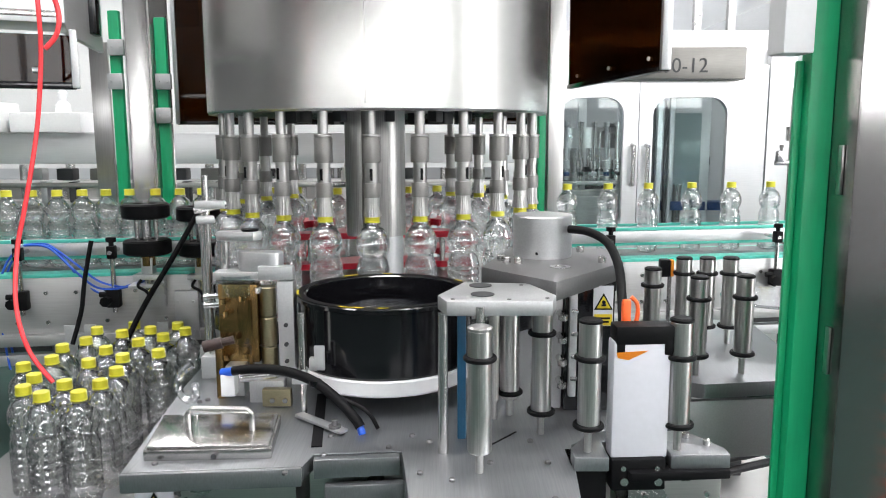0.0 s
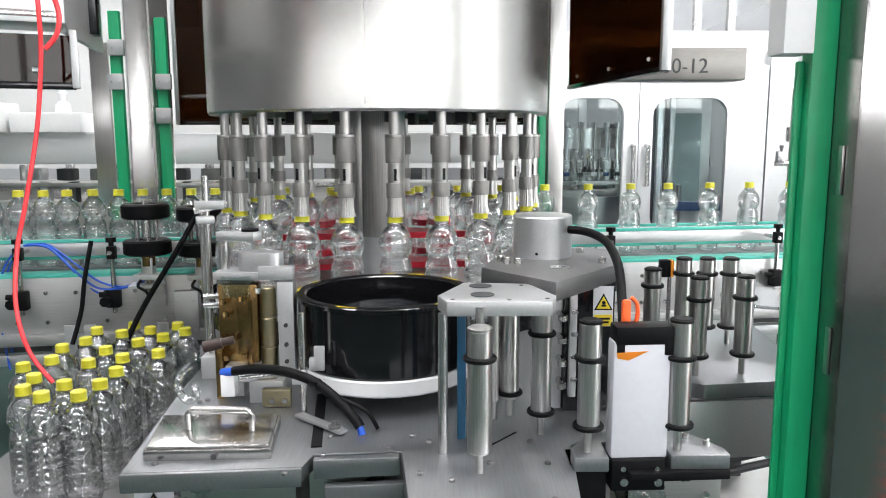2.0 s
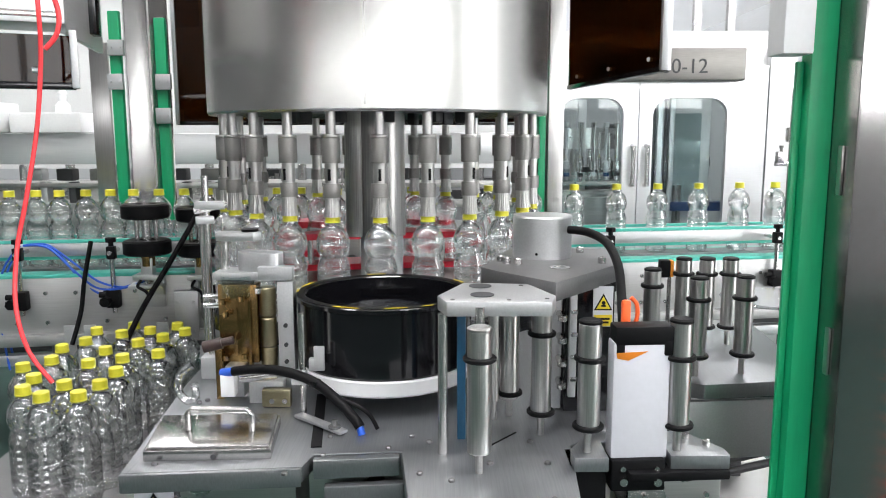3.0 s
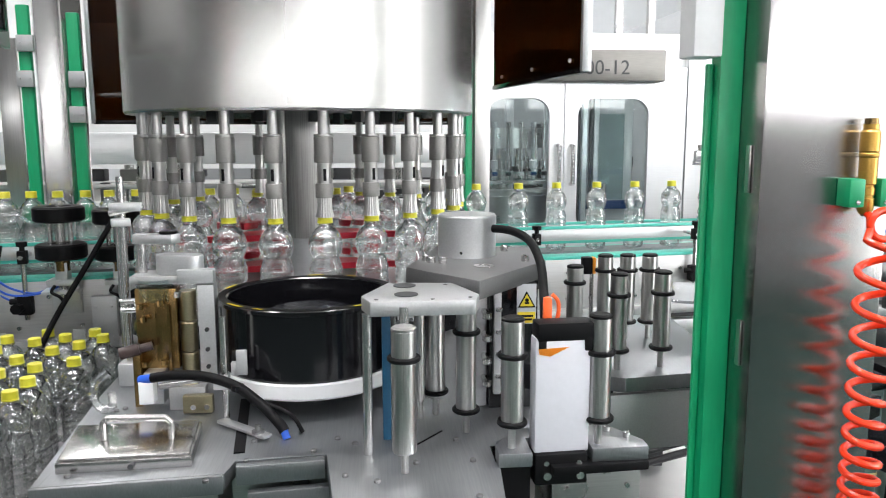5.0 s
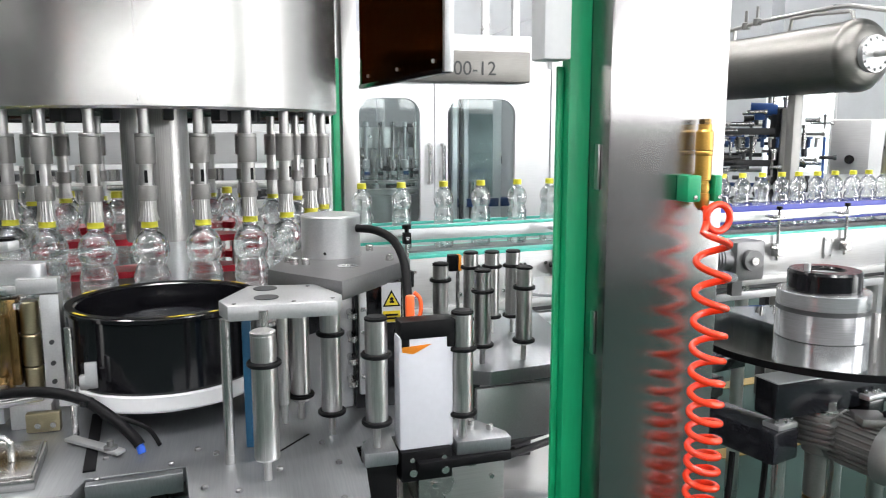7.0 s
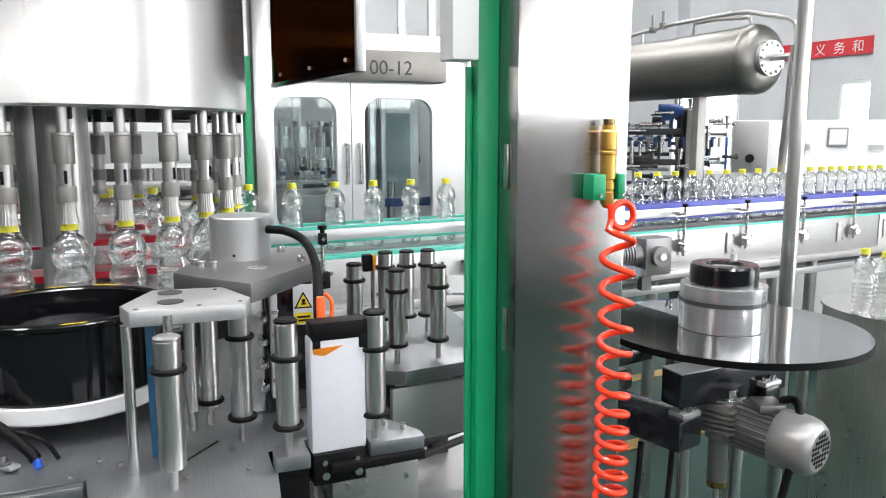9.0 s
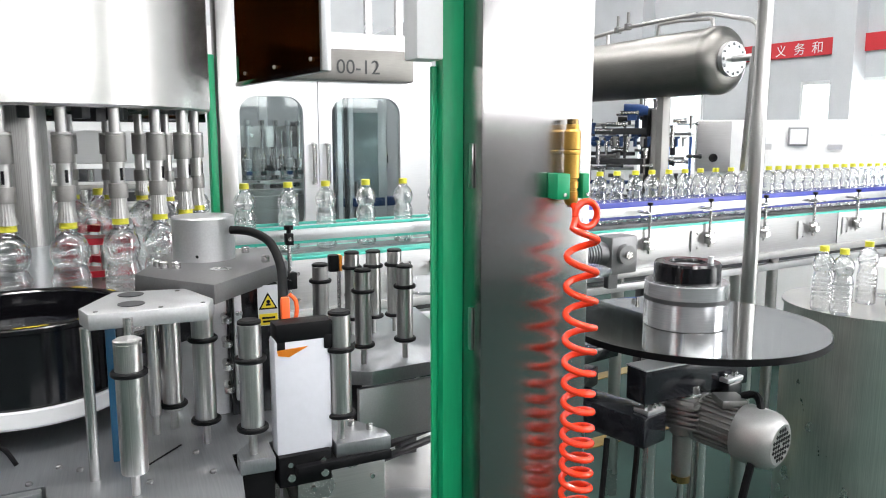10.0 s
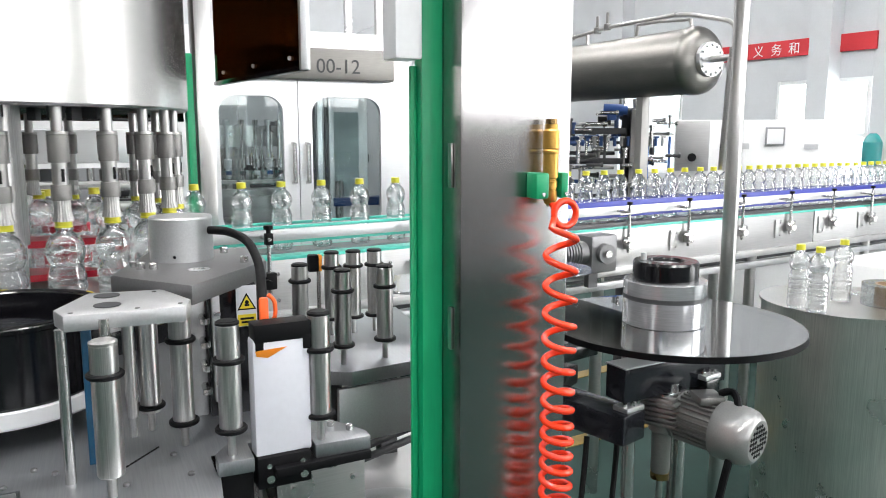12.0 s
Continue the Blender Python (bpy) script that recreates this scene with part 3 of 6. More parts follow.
def turret():
    """The ring of bottle heads; its own origin is the axis of the carousel."""
    t = new("bottle_turret")
    t.empty_display_size = 0.02
    tagged(t, "ring of steel spring heads pressing on bottle caps", "bottle turret")
    rod_bm = bmesh.new()
    lathe(rod_bm, (0, 0, 0), [(0, 1.50), (0.0095, 1.50), (0.0095, 1.44), (0, 1.44)], 16)
    me_rod = mesh_of("head", rod_bm, HEAD)

    def one(name, profile, m, seg=20):
        bm = bmesh.new()
        lathe(bm, (0, 0, 0), profile, seg)
        return name, mesh_of(name, bm, m)

    pieces = [
        one("lock_ring", [(0, 1.455), (0.0165, 1.455), (0.0175, 1.4535), (0.0175, 1.4505), (0.0165, 1.449), (0, 1.449)], HEAD),
        one("upper_sleeve", [(0, 1.449), (0.0170, 1.449), (0.0174, 1.447), (0.0174, 1.404), (0.0168, 1.402), (0, 1.402)], KNURL),
        one("tube", [(0, 1.402), (0.0128, 1.402), (0.0128, 1.355), (0, 1.355)], HEAD),
        one("lower_sleeve", [(0, 1.364), (0.0160, 1.364), (0.0165, 1.362), (0.0165, 1.339), (0.0160, 1.337), (0, 1.337)], KNURL),
    ]
    # bell with fine upright flutes
    bm = bmesh.new()
    lathe(bm, (0, 0, 0), [(0, 1.337), (0.0138, 1.337), (0.0140, 1.318), (0.0152, 1.310), (0.0175, 1.304), (0.0178, 1.301), (0.0150, 1.3005), (0, 1.301)], 40)
    for v in bm.verts:
        r = math.hypot(v.co.x, v.co.y)
        if r > 0.012 and round(math.atan2(v.co.y, v.co.x) / (2 * math.pi) * 40) % 2:
            v.co.x *= 0.945
            v.co.y *= 0.945
    pieces.append(("bell", mesh_of("bell", bm, HEAD, 25)))
    slot = boxes([((0, -0.0128, 1.380), (0.0055, 0.0016, 0.022))])
    me_slot = mesh_of("slot", slot, BLACK_MATT)
    pin = made(rod, (0.001, -0.0135, 1.386), (0.001, -0.0105, 1.386), 0.002, 8)
    me_pin = mesh_of("pin", pin, HEAD)
    for k in range(24):
        a = radians(15 * k)
        h = new("head", me_rod)
        h.parent = t
        h.matrix_local = pose(0.35 * math.sin(a), -0.35 * math.cos(a), 0, 0, 0, 15 * k)
        for nm, me in pieces + [("slot", me_slot), ("pin", me_pin)]:
            p = new(nm, me)
            p.parent = h
    return t


def bottle_proto():
    b = new("bottle")
    b.empty_display_size = 0.02
    tagged(b, "clear ribbed plastic bottle with a yellow screw cap", "bottle", "bottles on the line")
    prof = [(0.0, 0.004), (0.018, 0.002), (0.026, 0.0), (0.0305, 0.004), (0.0318, 0.012), (0.0318, 0.03)]
    for k in range(5):
        z = 0.030 + 0.0145 * k
        prof += [(0.0318, z), (0.0318, z + 0.005), (0.0298, z + 0.0075), (0.0298, z + 0.0095), (0.0318, z + 0.012)]
    prof += [(0.0318, 0.104), (0.0312, 0.110), (0.0292, 0.113), (0.0294, 0.116), (0.0274, 0.119), (0.0276, 0.122), (0.0252, 0.1255), (0.0246, 0.128)]
    prof += [(0.0322 * math.cos(radians(a)), 0.1525 + 0.0375 * math.sin(radians(a))) for a in (-39, -33, -24, -12, 0, 12, 24, 36, 48, 57, 64)]
    prof += [(0.0130, 0.1895), (0.0125, 0.196), (0.0125, 0.206), (0.0, 0.206)]
    bm = bmesh.new()
    lathe(bm, (0, 0, 0), prof, 28)
    body = new("body", mesh_of("body", bm, PET, 60))
    body.parent = b
    bm = bmesh.new()
    lathe(bm, (0, 0, 0), [(0.0135, 0.1935), (0.0145, 0.194), (0.0145, 0.1965), (0.0139, 0.197), (0.0139, 0.2095), (0.0132, 0.2108), (0, 0.2108)], 28)
    cap = new("cap", mesh_of("cap", bm, YELLOW))
    cap.parent = b
    tagged(cap, "yellow ribbed screw cap")
    bm = bmesh.new()
    lathe(bm, (0, 0, 0), [(0.0125, 0.1895), (0.0155, 0.190), (0.0155, 0.1915), (0.0125, 0.192)], 28)
    ring = new("neck_ring", mesh_of("neck_ring", bm, PET))
    ring.parent = b
    return b


# ---------- bottle flow: line, star wheel, turret, star wheel, line ----------
RST = 0.065
TURN = [(0.0, 1.75), (1.5, 63.6), (2.5, 104.0), (5.5, 225.7), (6.5, 266.3), (7.0, 286.2), (9.5, 387.1), (10.5, 427.5), (12.0, 487.7)]


def turn_at(t):
    return float(np.interp(t, [r[0] for r in TURN], [r[1] for r in TURN]))


def flow():
    """Points of the bottles' way in steps of the distance between two bottles (u), as a fine table."""
    pitch = radians(15) * 0.35
    base = 2.245 + 0.145 * CX
    # star centres: RST in front of the line, RST + 0.35 from the axis
    def star(side):
        best = None
        for k in range(4000):
            x = CX + side * k * 0.00012
            cx, cy = x + UY * RST, 2.245 + 0.145 * x - UX * RST
            e = abs(math.hypot(cx - CX, cy - CY) - (0.35 + RST))
            if best is None or e < best[0]:
                best = (e, cx, cy, x)
        return best[1:]
    lx, ly, lfoot = star(-1)
    rx, ry, rfoot = star(1)
    pts, us = [], []
    # along the infeed
    n = 900
    u_in = -((lfoot + 6.2) / UX) / 0.0655
    for k in range(n):
        x = -6.2 + (lfoot + 6.2) * k / n
        pts.append(line(x))
        us.append(u_in * (1 - k / n))
    u = 0.0
    a0, a1 = math.pi / 2 + AX, math.atan2(CY - ly, CX - lx)
    for k in range(60):
        a = a0 + (a1 - a0) * k / 60
        pts.append((lx + RST * math.cos(a), ly + RST * math.sin(a)))
        us.append(u + 1.163 * abs(a - a0) * RST / pitch)
    u += 1.163 * abs(a1 - a0) * RST / pitch
    b0 = math.atan2(ly - CY, lx - CX)
    b1 = math.atan2(ry - CY, rx - CX) + 2 * math.pi
    u_car = u
    for k in range(300):
        b = b0 + (b1 - b0) * k / 300
        pts.append((CX + 0.35 * math.cos(b), CY + 0.35 * math.sin(b)))
        us.append(u + (b - b0) / radians(15))
    u += (b1 - b0) / radians(15)
    c0 = math.atan2(CY - ry, CX - rx)
    c1 = math.pi / 2 + AX
    if c0 < c1:
        c0 += 2 * math.pi
    for k in range(60):
        c = c0 + (c1 - c0) * k / 60
        pts.append((rx + RST * math.cos(c), ry + RST * math.sin(c)))
        us.append(u + abs(c - c0) * RST / pitch)
    u += abs(c1 - c0) * RST / pitch
    x = rfoot
    step = 0.004
    while x < 9.0:
        pts.append(line(x))
        us.append(u)
        f = min(max((x - 1.15) / 0.2, 0), 1)
        h = min(max((x - 2.5) / 0.4, 0), 1)
        u += step / UX / (0.133 * (1 - f) + (0.098 * (1 - h) + 0.075 * h) * f)
        x += step
    # phase: a bottle sits under each head
    head0 = math.degrees(b0) + 90
    return np.array(us) + (head0 / 15 - u_car), np.array(pts), (lx, ly), (rx, ry)


US, PTS, STAR_L, STAR_R = flow()


def place_at(u):
    return float(np.interp(u, US, PTS[:, 0])), float(np.interp(u, US, PTS[:, 1]))


def star_wheels():
    for (x, y) in (STAR_L, STAR_R):
        s = thing("star_wheel", (x, y, 1.087), "small red plastic star wheel with bottle pockets in two layers", "star wheel", "star wheels")
        for z in (1.13, 1.21):
            poly = []
            for k in range(80):
                a = 2 * math.pi * k / 80
                r = 0.060 - 0.024 * max(math.cos(a * 4), 0) ** 1.5
                poly.append((x + r * math.cos(a), y + r * math.sin(a)))
            bm = bmesh.new()
            prism(bm, poly, z - 0.009, z + 0.009)
            part("plate", bm, RED, s)
        part("hub", made(rod, (x, y, 1.06), (x, y, 1.23), 0.016, 24), ALU, s)


def motions():
    rows = []
    t = 0.0
    for k in range(25):
        t = 0.5 * k
        rows.append((t, pose(CX, CY, 0, 0, 0, turn_at(t))))
    walk(TURRET, rows)
    c = LABEL_DRUM.location.copy()
    walk(LABEL_DRUM, [(0.5 * k, pose(*c, 0, 0, -75 * k)) for k in range(25)])
    c = FILM_REEL.location.copy()
    walk(FILM_REEL, [(0.25 * k, pose(*c, 0, 0, 70 * k)) for k in range(49)])
    # bottles
    n = 0
    for i in range(-86, 78):
        us = [i + turn_at(0.25 * k) / 15 for k in range(49)]
        if us[0] > 50 or us[-1] < US[0] + 20:
            continue
        x0 = place_at(us[0])[0]
        x1 = place_at(us[-1])[0]
        if x1 < -1.55 or x0 > 5.2:
            continue
        b = copy_thing(BOTTLE, pose(0, 0, 0))
        rnd = random.Random(i)
        turn = rnd.uniform(0, 360)
        slack = rnd.uniform(-0.05, 0.05)
        rows = []
        for k, u in enumerate(us):
            x, y = place_at(u)
            if x < -0.62 or (x > 0.4 and y > 2.25):
                x, y = place_at(u + slack)
            rows.append((0.25 * k, pose(x, y, ZB, 0, 0, turn)))
        walk(b, rows)
        n += 1


TURRET = turret()
BOTTLE = bottle_proto()


# ---------- conveyor ----------
ZB = 1.096


def triangle(bm, x, y, z, w, h, th=0.001):
    """An upright three-cornered plate that faces the front."""
    f = [bm.verts.new((x + dx, y, z + dz)) for dx, dz in ((-w / 2, -h / 2), (w / 2, -h / 2), (0, h / 2))]
    b = [bm.verts.new((v.co.x, y + th, v.co.z)) for v in f]
    bm.faces.new(f)
    bm.faces.new(b[::-1])
    for i in range(3):
        j = (i + 1) % 3
        bm.faces.new((f[i], b[i], b[j], f[j]))


def conveyor():
    c = thing("bottle_conveyor", (*line(0.5), 0.0), "stainless bottle conveyor with guide rails and side plates", "conveyor")
    # belts and side plates in lengths
    for x0, x1 in ((-6.5, -0.62), (0.28, 1.35), (1.36, 9.0)):
        bm = bmesh.new()
        along(bm, x0, x1, 0.0, ZB - 0.008, 0.085, 0.014)
        part("belt", bm, ALU_DARK, c, "grey plastic chain belt")
        bm = bmesh.new()
        for s in (-0.075, 0.075) if x0 < 1.3 else (-0.106, 0.106):
            along(bm, x0, x1, s, ZB - 0.012, 0.06 if x0 < 1.3 else 0.012, 0.01, 0.002)
        part("wear_strip", bm, TEAL, c, "green plastic wear strip")
    for x0, x1 in ((-6.5, -0.62), (-0.6, 0.28), (0.285, 1.35), (1.36, 3.2), (3.21, 5.2), (5.21, 9.0)):
        for s in (-0.11, 0.11):
            bm = bmesh.new()
            along(bm, x0, x1, s, 1.0, 0.004, 0.16, 0.001)
            part("side_plate", bm, PLATE, c)
    bm = bmesh.new()
    along(bm, -6.5, 9.0, -0.115, 0.915, 0.04, 0.03, 0.003)
    part("lower_rail", bm, PLATE, c)
    bm = bmesh.new()
    along(bm, -6.5, 9.0, -0.115, 0.862, 0.03, 0.03, 0.003)
    part("lower_rail", bm, ALU, c)
    # dark bar added where only shade fills the space between the rails
    bm = bmesh.new()
    along(bm, -6.5, 9.0, -0.09, 0.888, 0.01, 0.022)
    part("gap_shade", bm, DARK, c, "dark bar standing in for the shaded gap between the lower rails")
    # hooks, bearing plate and drive plate under the infeed
    for x in (-1.015, -0.965, -0.78):
        q = line(x, -0.135)
        part("hook", boxes([((q[0], q[1], 0.905), (0.03, 0.006, 0.10), AXD), ((q[0] - 0.01, q[1] - 0.012, 0.862), (0.05, 0.024, 0.012), AXD)], 0.002), ALU, c, "bent light hook")
    q = line(-0.715, -0.13)
    bm = boxes([((q[0], q[1], 0.972), (0.062, 0.02, 0.135), AXD)], 0.002)
    for dx in (-0.02, 0.02):
        for dz in (-0.05, 0.03):
            rod(bm, (q[0] + dx, q[1] - 0.016, 0.98 + dz), (q[0] + dx, q[1] - 0.008, 0.98 + dz), 0.004, 8)
    part("drive_plate", bm, ALU, c, "light bolted drive plate")
    q = line(-0.80, -0.14)
    part("bearing_bracket", boxes([((q[0], q[1], 1.035), (0.07, 0.012, 0.07), AXD), ((q[0], q[1] - 0.03, 1.065), (0.085, 0.06, 0.008), AXD)], 0.002), ALU, c, "light bearing bracket")
    for k in range(16):
        x = -5.8 + 0.95 * k
        for s in (-0.10, 0.10):
            q = line(x, s)
            part("leg", made(rod, (*q, 0.0), (*q, 0.92), 0.024, 16), STEEL, c)
    # guide rails: green backed on the near stretch, blue backed after the post
    for x0, x1, m, nm in ((-6.5, -0.60, TEAL, "green guide rail strip"), (0.28, 1.30, TEAL, "green guide rail strip"), (1.38, 9.0, PURPLE, "blue guide rail strip")):
        for s in (-0.052, 0.052):
            for z in (ZB + 0.030, ZB + 0.075):
                bm = bmesh.new()
                along(bm, x0, x1, s, z, 0.010 if m == TEAL else 0.014, 0.009 if m == TEAL else 0.012 if z < ZB + 0.05 else 0.030, 0.002)
                part("guide_strip", bm, m, c, nm)
            bm = bmesh.new()
            along(bm, x0, x1, s * 1.18, ZB + 0.0525, 0.008, 0.034, 0.002)
            part("guide_rail", bm, ALU, c, "bright aluminium guide profile")
    # brackets with black knobs
    for x in (-2.6, -2.1, -1.6, -1.13, -0.90, 0.47, 0.99, 1.93, 2.28, 2.635, 2.99, 3.335, 3.685, 4.1, 4.6):
        q = line(x, -0.128)
        m = BLACK_MATT if x < 1.2 else CHROME
        p = part("bracket", made(rod, (*q, 0.985), (*q, ZB + 0.07), 0.0065, 12), CHROME, c, "upright steel guide bracket")
        q1 = line(x, -0.06)
        part("arm", made(rod, (q1[0], q1[1], ZB + 0.052), (q[0], q[1] - 0.015, ZB + 0.052), 0.006, 10), CHROME, p)
        slim = 1.0 if x < 1.2 else 0.45
        bm = boxes([((q[0], q[1], ZB + 0.052), (0.022 * slim, 0.022 * slim, 0.034), AXD)], 0.002)
        rod(bm, (q[0], q[1], ZB + 0.068), (q[0], q[1], ZB + 0.080), 0.007 * slim, 8)
        rod(bm, (q[0], q[1], ZB + 0.080), (q[0], q[1], ZB + 0.092), 0.014 * (0.6 + 0.4 * slim), 8)
        part("knob", bm, BLACK_MATT, p, "black plastic star knob")
        bm = boxes([((q[0], q[1] - 0.002, 1.025), (0.034, 0.03, 0.05), AXD)], 0.004)
        rod(bm, (q[0] - 0.012, q[1] - 0.036, 1.02), (q[0] - 0.012, q[1] - 0.016, 1.02), 0.014, 7)
        rod(bm, (q[0] - 0.034, q[1] - 0.01, 1.035), (q[0] - 0.015, q[1] - 0.01, 1.035), 0.008, 8)
        part("clamp", bm, m, p)
        if x > 1.2:
            q2 = line(x - 0.075, -0.113)
            bm = boxes([((q2[0], q2[1] - 0.004, 1.015), (0.045, 0.006, 0.085), AXD)], 0.001)
            for dz in (-0.03, 0.03):
                for dx in (-0.013, 0.013):
                    rod(bm, (q2[0] + dx, q2[1] - 0.012, 1.015 + dz), (q2[0] + dx, q2[1] - 0.004, 1.015 + dz), 0.005, 8)
            part("fixing_plate", bm, PLATE, p, "small bolted plate")
            part("cross_arm", made(rod, (q[0] - 0.06, q[1] - 0.02, ZB + 0.045), (q[0] + 0.05, q[1] - 0.012, ZB + 0.05), 0.004, 8), CHROME, p)
    bm = bmesh.new()
    for k in range(46):
        for z in (0.96, 1.04):
            x = -1.6 + 0.075 * k
            if -0.6 < x < 0.3:
                continue
            q = line(x, -0.113)
            rod(bm, (q[0], q[1] - 0.004, z), (q[0], q[1] + 0.002, z), 0.0055, 8)
    tagged(part("bolts", bm, CHROME, c), kind="stuff")
    # drive gearbox under the blue stretch
    q = line(1.625, -0.17)
    g = thing("gear_motor", (q[0], q[1], 0.9), "dark grey gear motor hung on the conveyor side", "gear motor")
    bm = boxes([((q[0] + 0.07, q[1] - 0.02, 1.015), (0.13, 0.09, 0.14), AXD)], 0.012)
    rod(bm, (q[0] + 0.07, q[1] - 0.09, 1.02), (q[0] + 0.07, q[1] - 0.05, 1.02), 0.036, 20)
    part("gearbox", bm, ALU_DARK, g)
    part("shaft_end", made(rod, (q[0] + 0.07, q[1] - 0.10, 1.02), (q[0] + 0.07, q[1] - 0.088, 1.02), 0.014, 16), CHROME, g, "bright shaft end")
    mot = part("motor", made(rod, (q[0] - 0.16, q[1] - 0.02, 1.02), (q[0] + 0.03, q[1] - 0.02, 1.02), 0.044, 20), ALU_DARK, g, "finned dark motor")
    for k in range(12):
        x = q[0] - 0.02 - 0.012 * k
        part("cooling_fin", made(rod, (x, q[1] - 0.02, 1.02), (x - 0.006, q[1] - 0.02, 1.02), 0.05, 20), ALU_DARK, mot)
    part("hanger", boxes([((q[0] + 0.07, q[1] + 0.01, 0.93), (0.04, 0.03, 0.10))]), ALU_DARK, g)


def feed_wheels():
    """Black feed roller pair on the infeed."""
    w = thing("feed_roller", (-0.775, 1.965, 1.09), "pair of black rubber feed wheels on an upright spindle", "feed wheel")
    x, y = -0.772, 1.955
    for z in (1.262, 1.168):
        bm = bmesh.new()
        lathe(bm, (x, y, z), [(0.0, -0.019), (0.055, -0.019), (0.060, -0.015), (0.060, 0.015), (0.055, 0.019), (0.03, 0.019), (0.025, 0.015), (0, 0.015)], 40)
        part("wheel", bm, BLACK_MATT, w)
    part("spindle", made(rod, (x, y, 1.05), (x, y, 1.29), 0.012, 16), CHROME, w)
    bm = bmesh.new()
    for dx in (-0.025, 0.025):
        rod(bm, (x + dx, y, 1.17), (x + dx, y, 1.26), 0.006, 10)
    part("spacers", bm, CHROME, w)
    part("bearing", boxes([((x, y, 1.115), (0.03, 0.03, 0.05)), ((x, y, 1.09), (0.07, 0.05, 0.014)), ((x + 0.01, y + 0.02, 1.06), (0.045, 0.02, 0.045))], 0.003), ALU, w)
    part("motor_neck", made(lathe, (x, y, 1.118), [(0.0, 0), (0.018, 0), (0.018, 0.03), (0.014, 0.032), (0, 0.032)], 24), BRASS, w, "brass bearing collar")
    part("wire_bundle", made(tube, [(x - 0.01, y - 0.03, 1.085), (x - 0.015, y - 0.04, 1.07), (x + 0.005, y - 0.042, 1.058), (x + 0.012, y - 0.035, 1.04)], 0.004, 8), BLACK_MATT, w)
    copy_thing(w, pose(-0.66, 2.04, 1.075))


# ---------- labelling table ----------
ZT = 1.03


def front_table():
    t = thing("machine_table", (-0.05, 1.2, 0.0), "grey steel machine table with angled front edges", "machine table")
    bm = bmesh.new()
    prism(bm, [(-0.409, 0.904), (-0.182, 0.923), (-0.174, 0.962), (-0.057, 0.970), (-0.038, 0.80), (0.158, 0.80), (0.175, 0.99), (0.30, 1.10), (0.36, 1.45), (0.20, 1.62), (-0.46, 1.62), (-0.44, 1.22)], ZT - 0.022, ZT, 0.002)
    part("tabletop", bm, TABLE, t)
    bm = bmesh.new()
    prism(bm, [(-0.40, 0.925), (-0.195, 0.94), (-0.185, 0.985), (-0.045, 0.995), (-0.022, 0.83), (0.145, 0.83), (0.16, 1.0), (0.28, 1.12), (0.33, 1.45), (0.18, 1.6), (-0.43, 1.6), (-0.41, 1.23)], 0.05, ZT - 0.022)
    part("base", bm, STEEL, t)
    # front cover strips
    part("front_strip", boxes([((-0.296, 0.910, 1.0175), (0.227, 0.006, 0.025), 4.7)], 0.002), TABLE, t)
    part("drawer_front", boxes([((-0.1155, 0.951, 1.018), (0.113, 0.014, 0.026), 6)], 0.002), TABLE, t)
    part("drawer_face", boxes([((-0.105, 0.945, 0.955), (0.105, 0.014, 0.085), 5)], 0.003), TABLE, t)
    part("front_strip", boxes([((0.06, 0.798, 1.012), (0.196, 0.006, 0.036))], 0.002), TABLE, t)
    for x, y in ((-0.375, 0.93), (-0.20, 0.90), (-0.16, 0.955), (-0.075, 0.98), (-0.045, 1.02), (0.01, 0.88), (0.06, 0.93), (0.13, 0.83), (-0.39, 1.16), (-0.40, 1.18), (-0.38, 1.17), (-0.16, 1.02), (0.12, 1.0), (-0.02, 1.0), (-0.03, 0.90), (0.135, 0.93)):
        part("bolt", made(lathe, (x, y, ZT), [(0.0042, 0), (0.0042, 0.003), (0.003, 0.004), (0.0, 0.004)], 10), ALU_DARK, t)
    bm = boxes([((-0.187, 1.09, ZT + 0.001), (0.015, 0.215, 0.002), 7)])
    part("slot", bm, BLACK_MATT, t, "black adjusting slot in the table")
    bm = boxes([((0.0825, 1.010, ZT + 0.0006), (0.066, 0.002, 0.0012), 50)])
    part("joint", bm, BLACK_MATT, t)
    # warning label under the front edge
    lab = boxes([((-0.372, 0.915, 0.980), (0.050, 0.002, 0.052))])
    l = part("warning_label", lab, PAPER, t, "white label with yellow warning triangle")
    part("border", made(triangle, -0.372, 0.9125, 0.982, 0.042, 0.036), BLACK_MATT, l)
    part("triangle", made(triangle, -0.372, 0.9110, 0.9809, 0.033, 0.027), YELLOW_P, l)
    # steel cover box with a bent handle
    b = thing("cover_box", (-0.31, 1.01, ZT), "polished stainless cover box with a bent wire handle", "cover box")
    bm = bmesh.new()
    prism(bm, [(-0.393, 0.938), (-0.227, 0.946), (-0.240, 1.068), (-0.412, 1.062)], ZT, ZT + 0.015, 0.002)
    prism(bm, [(-0.390, 0.941), (-0.230, 0.949), (-0.243, 1.065), (-0.409, 1.059)], ZT + 0.015, ZT + 0.019, 0.002)
    part("box", bm, POLISHED, b)
    part("handle", made(tube, [(-0.353, 1.0, ZT + 0.02), (-0.353, 1.0, ZT + 0.043), (-0.348, 1.0, ZT + 0.049), (-0.270, 0.996, ZT + 0.049), (-0.264, 0.996, ZT + 0.043), (-0.264, 0.996, ZT + 0.02)], 0.0045, 10, False), CHROME, b, "bent bright wire handle")
    part("bolt", made(rod, (-0.30, 0.935, ZT + 0.008), (-0.30, 0.943, ZT + 0.008), 0.004, 8), DARK, b)


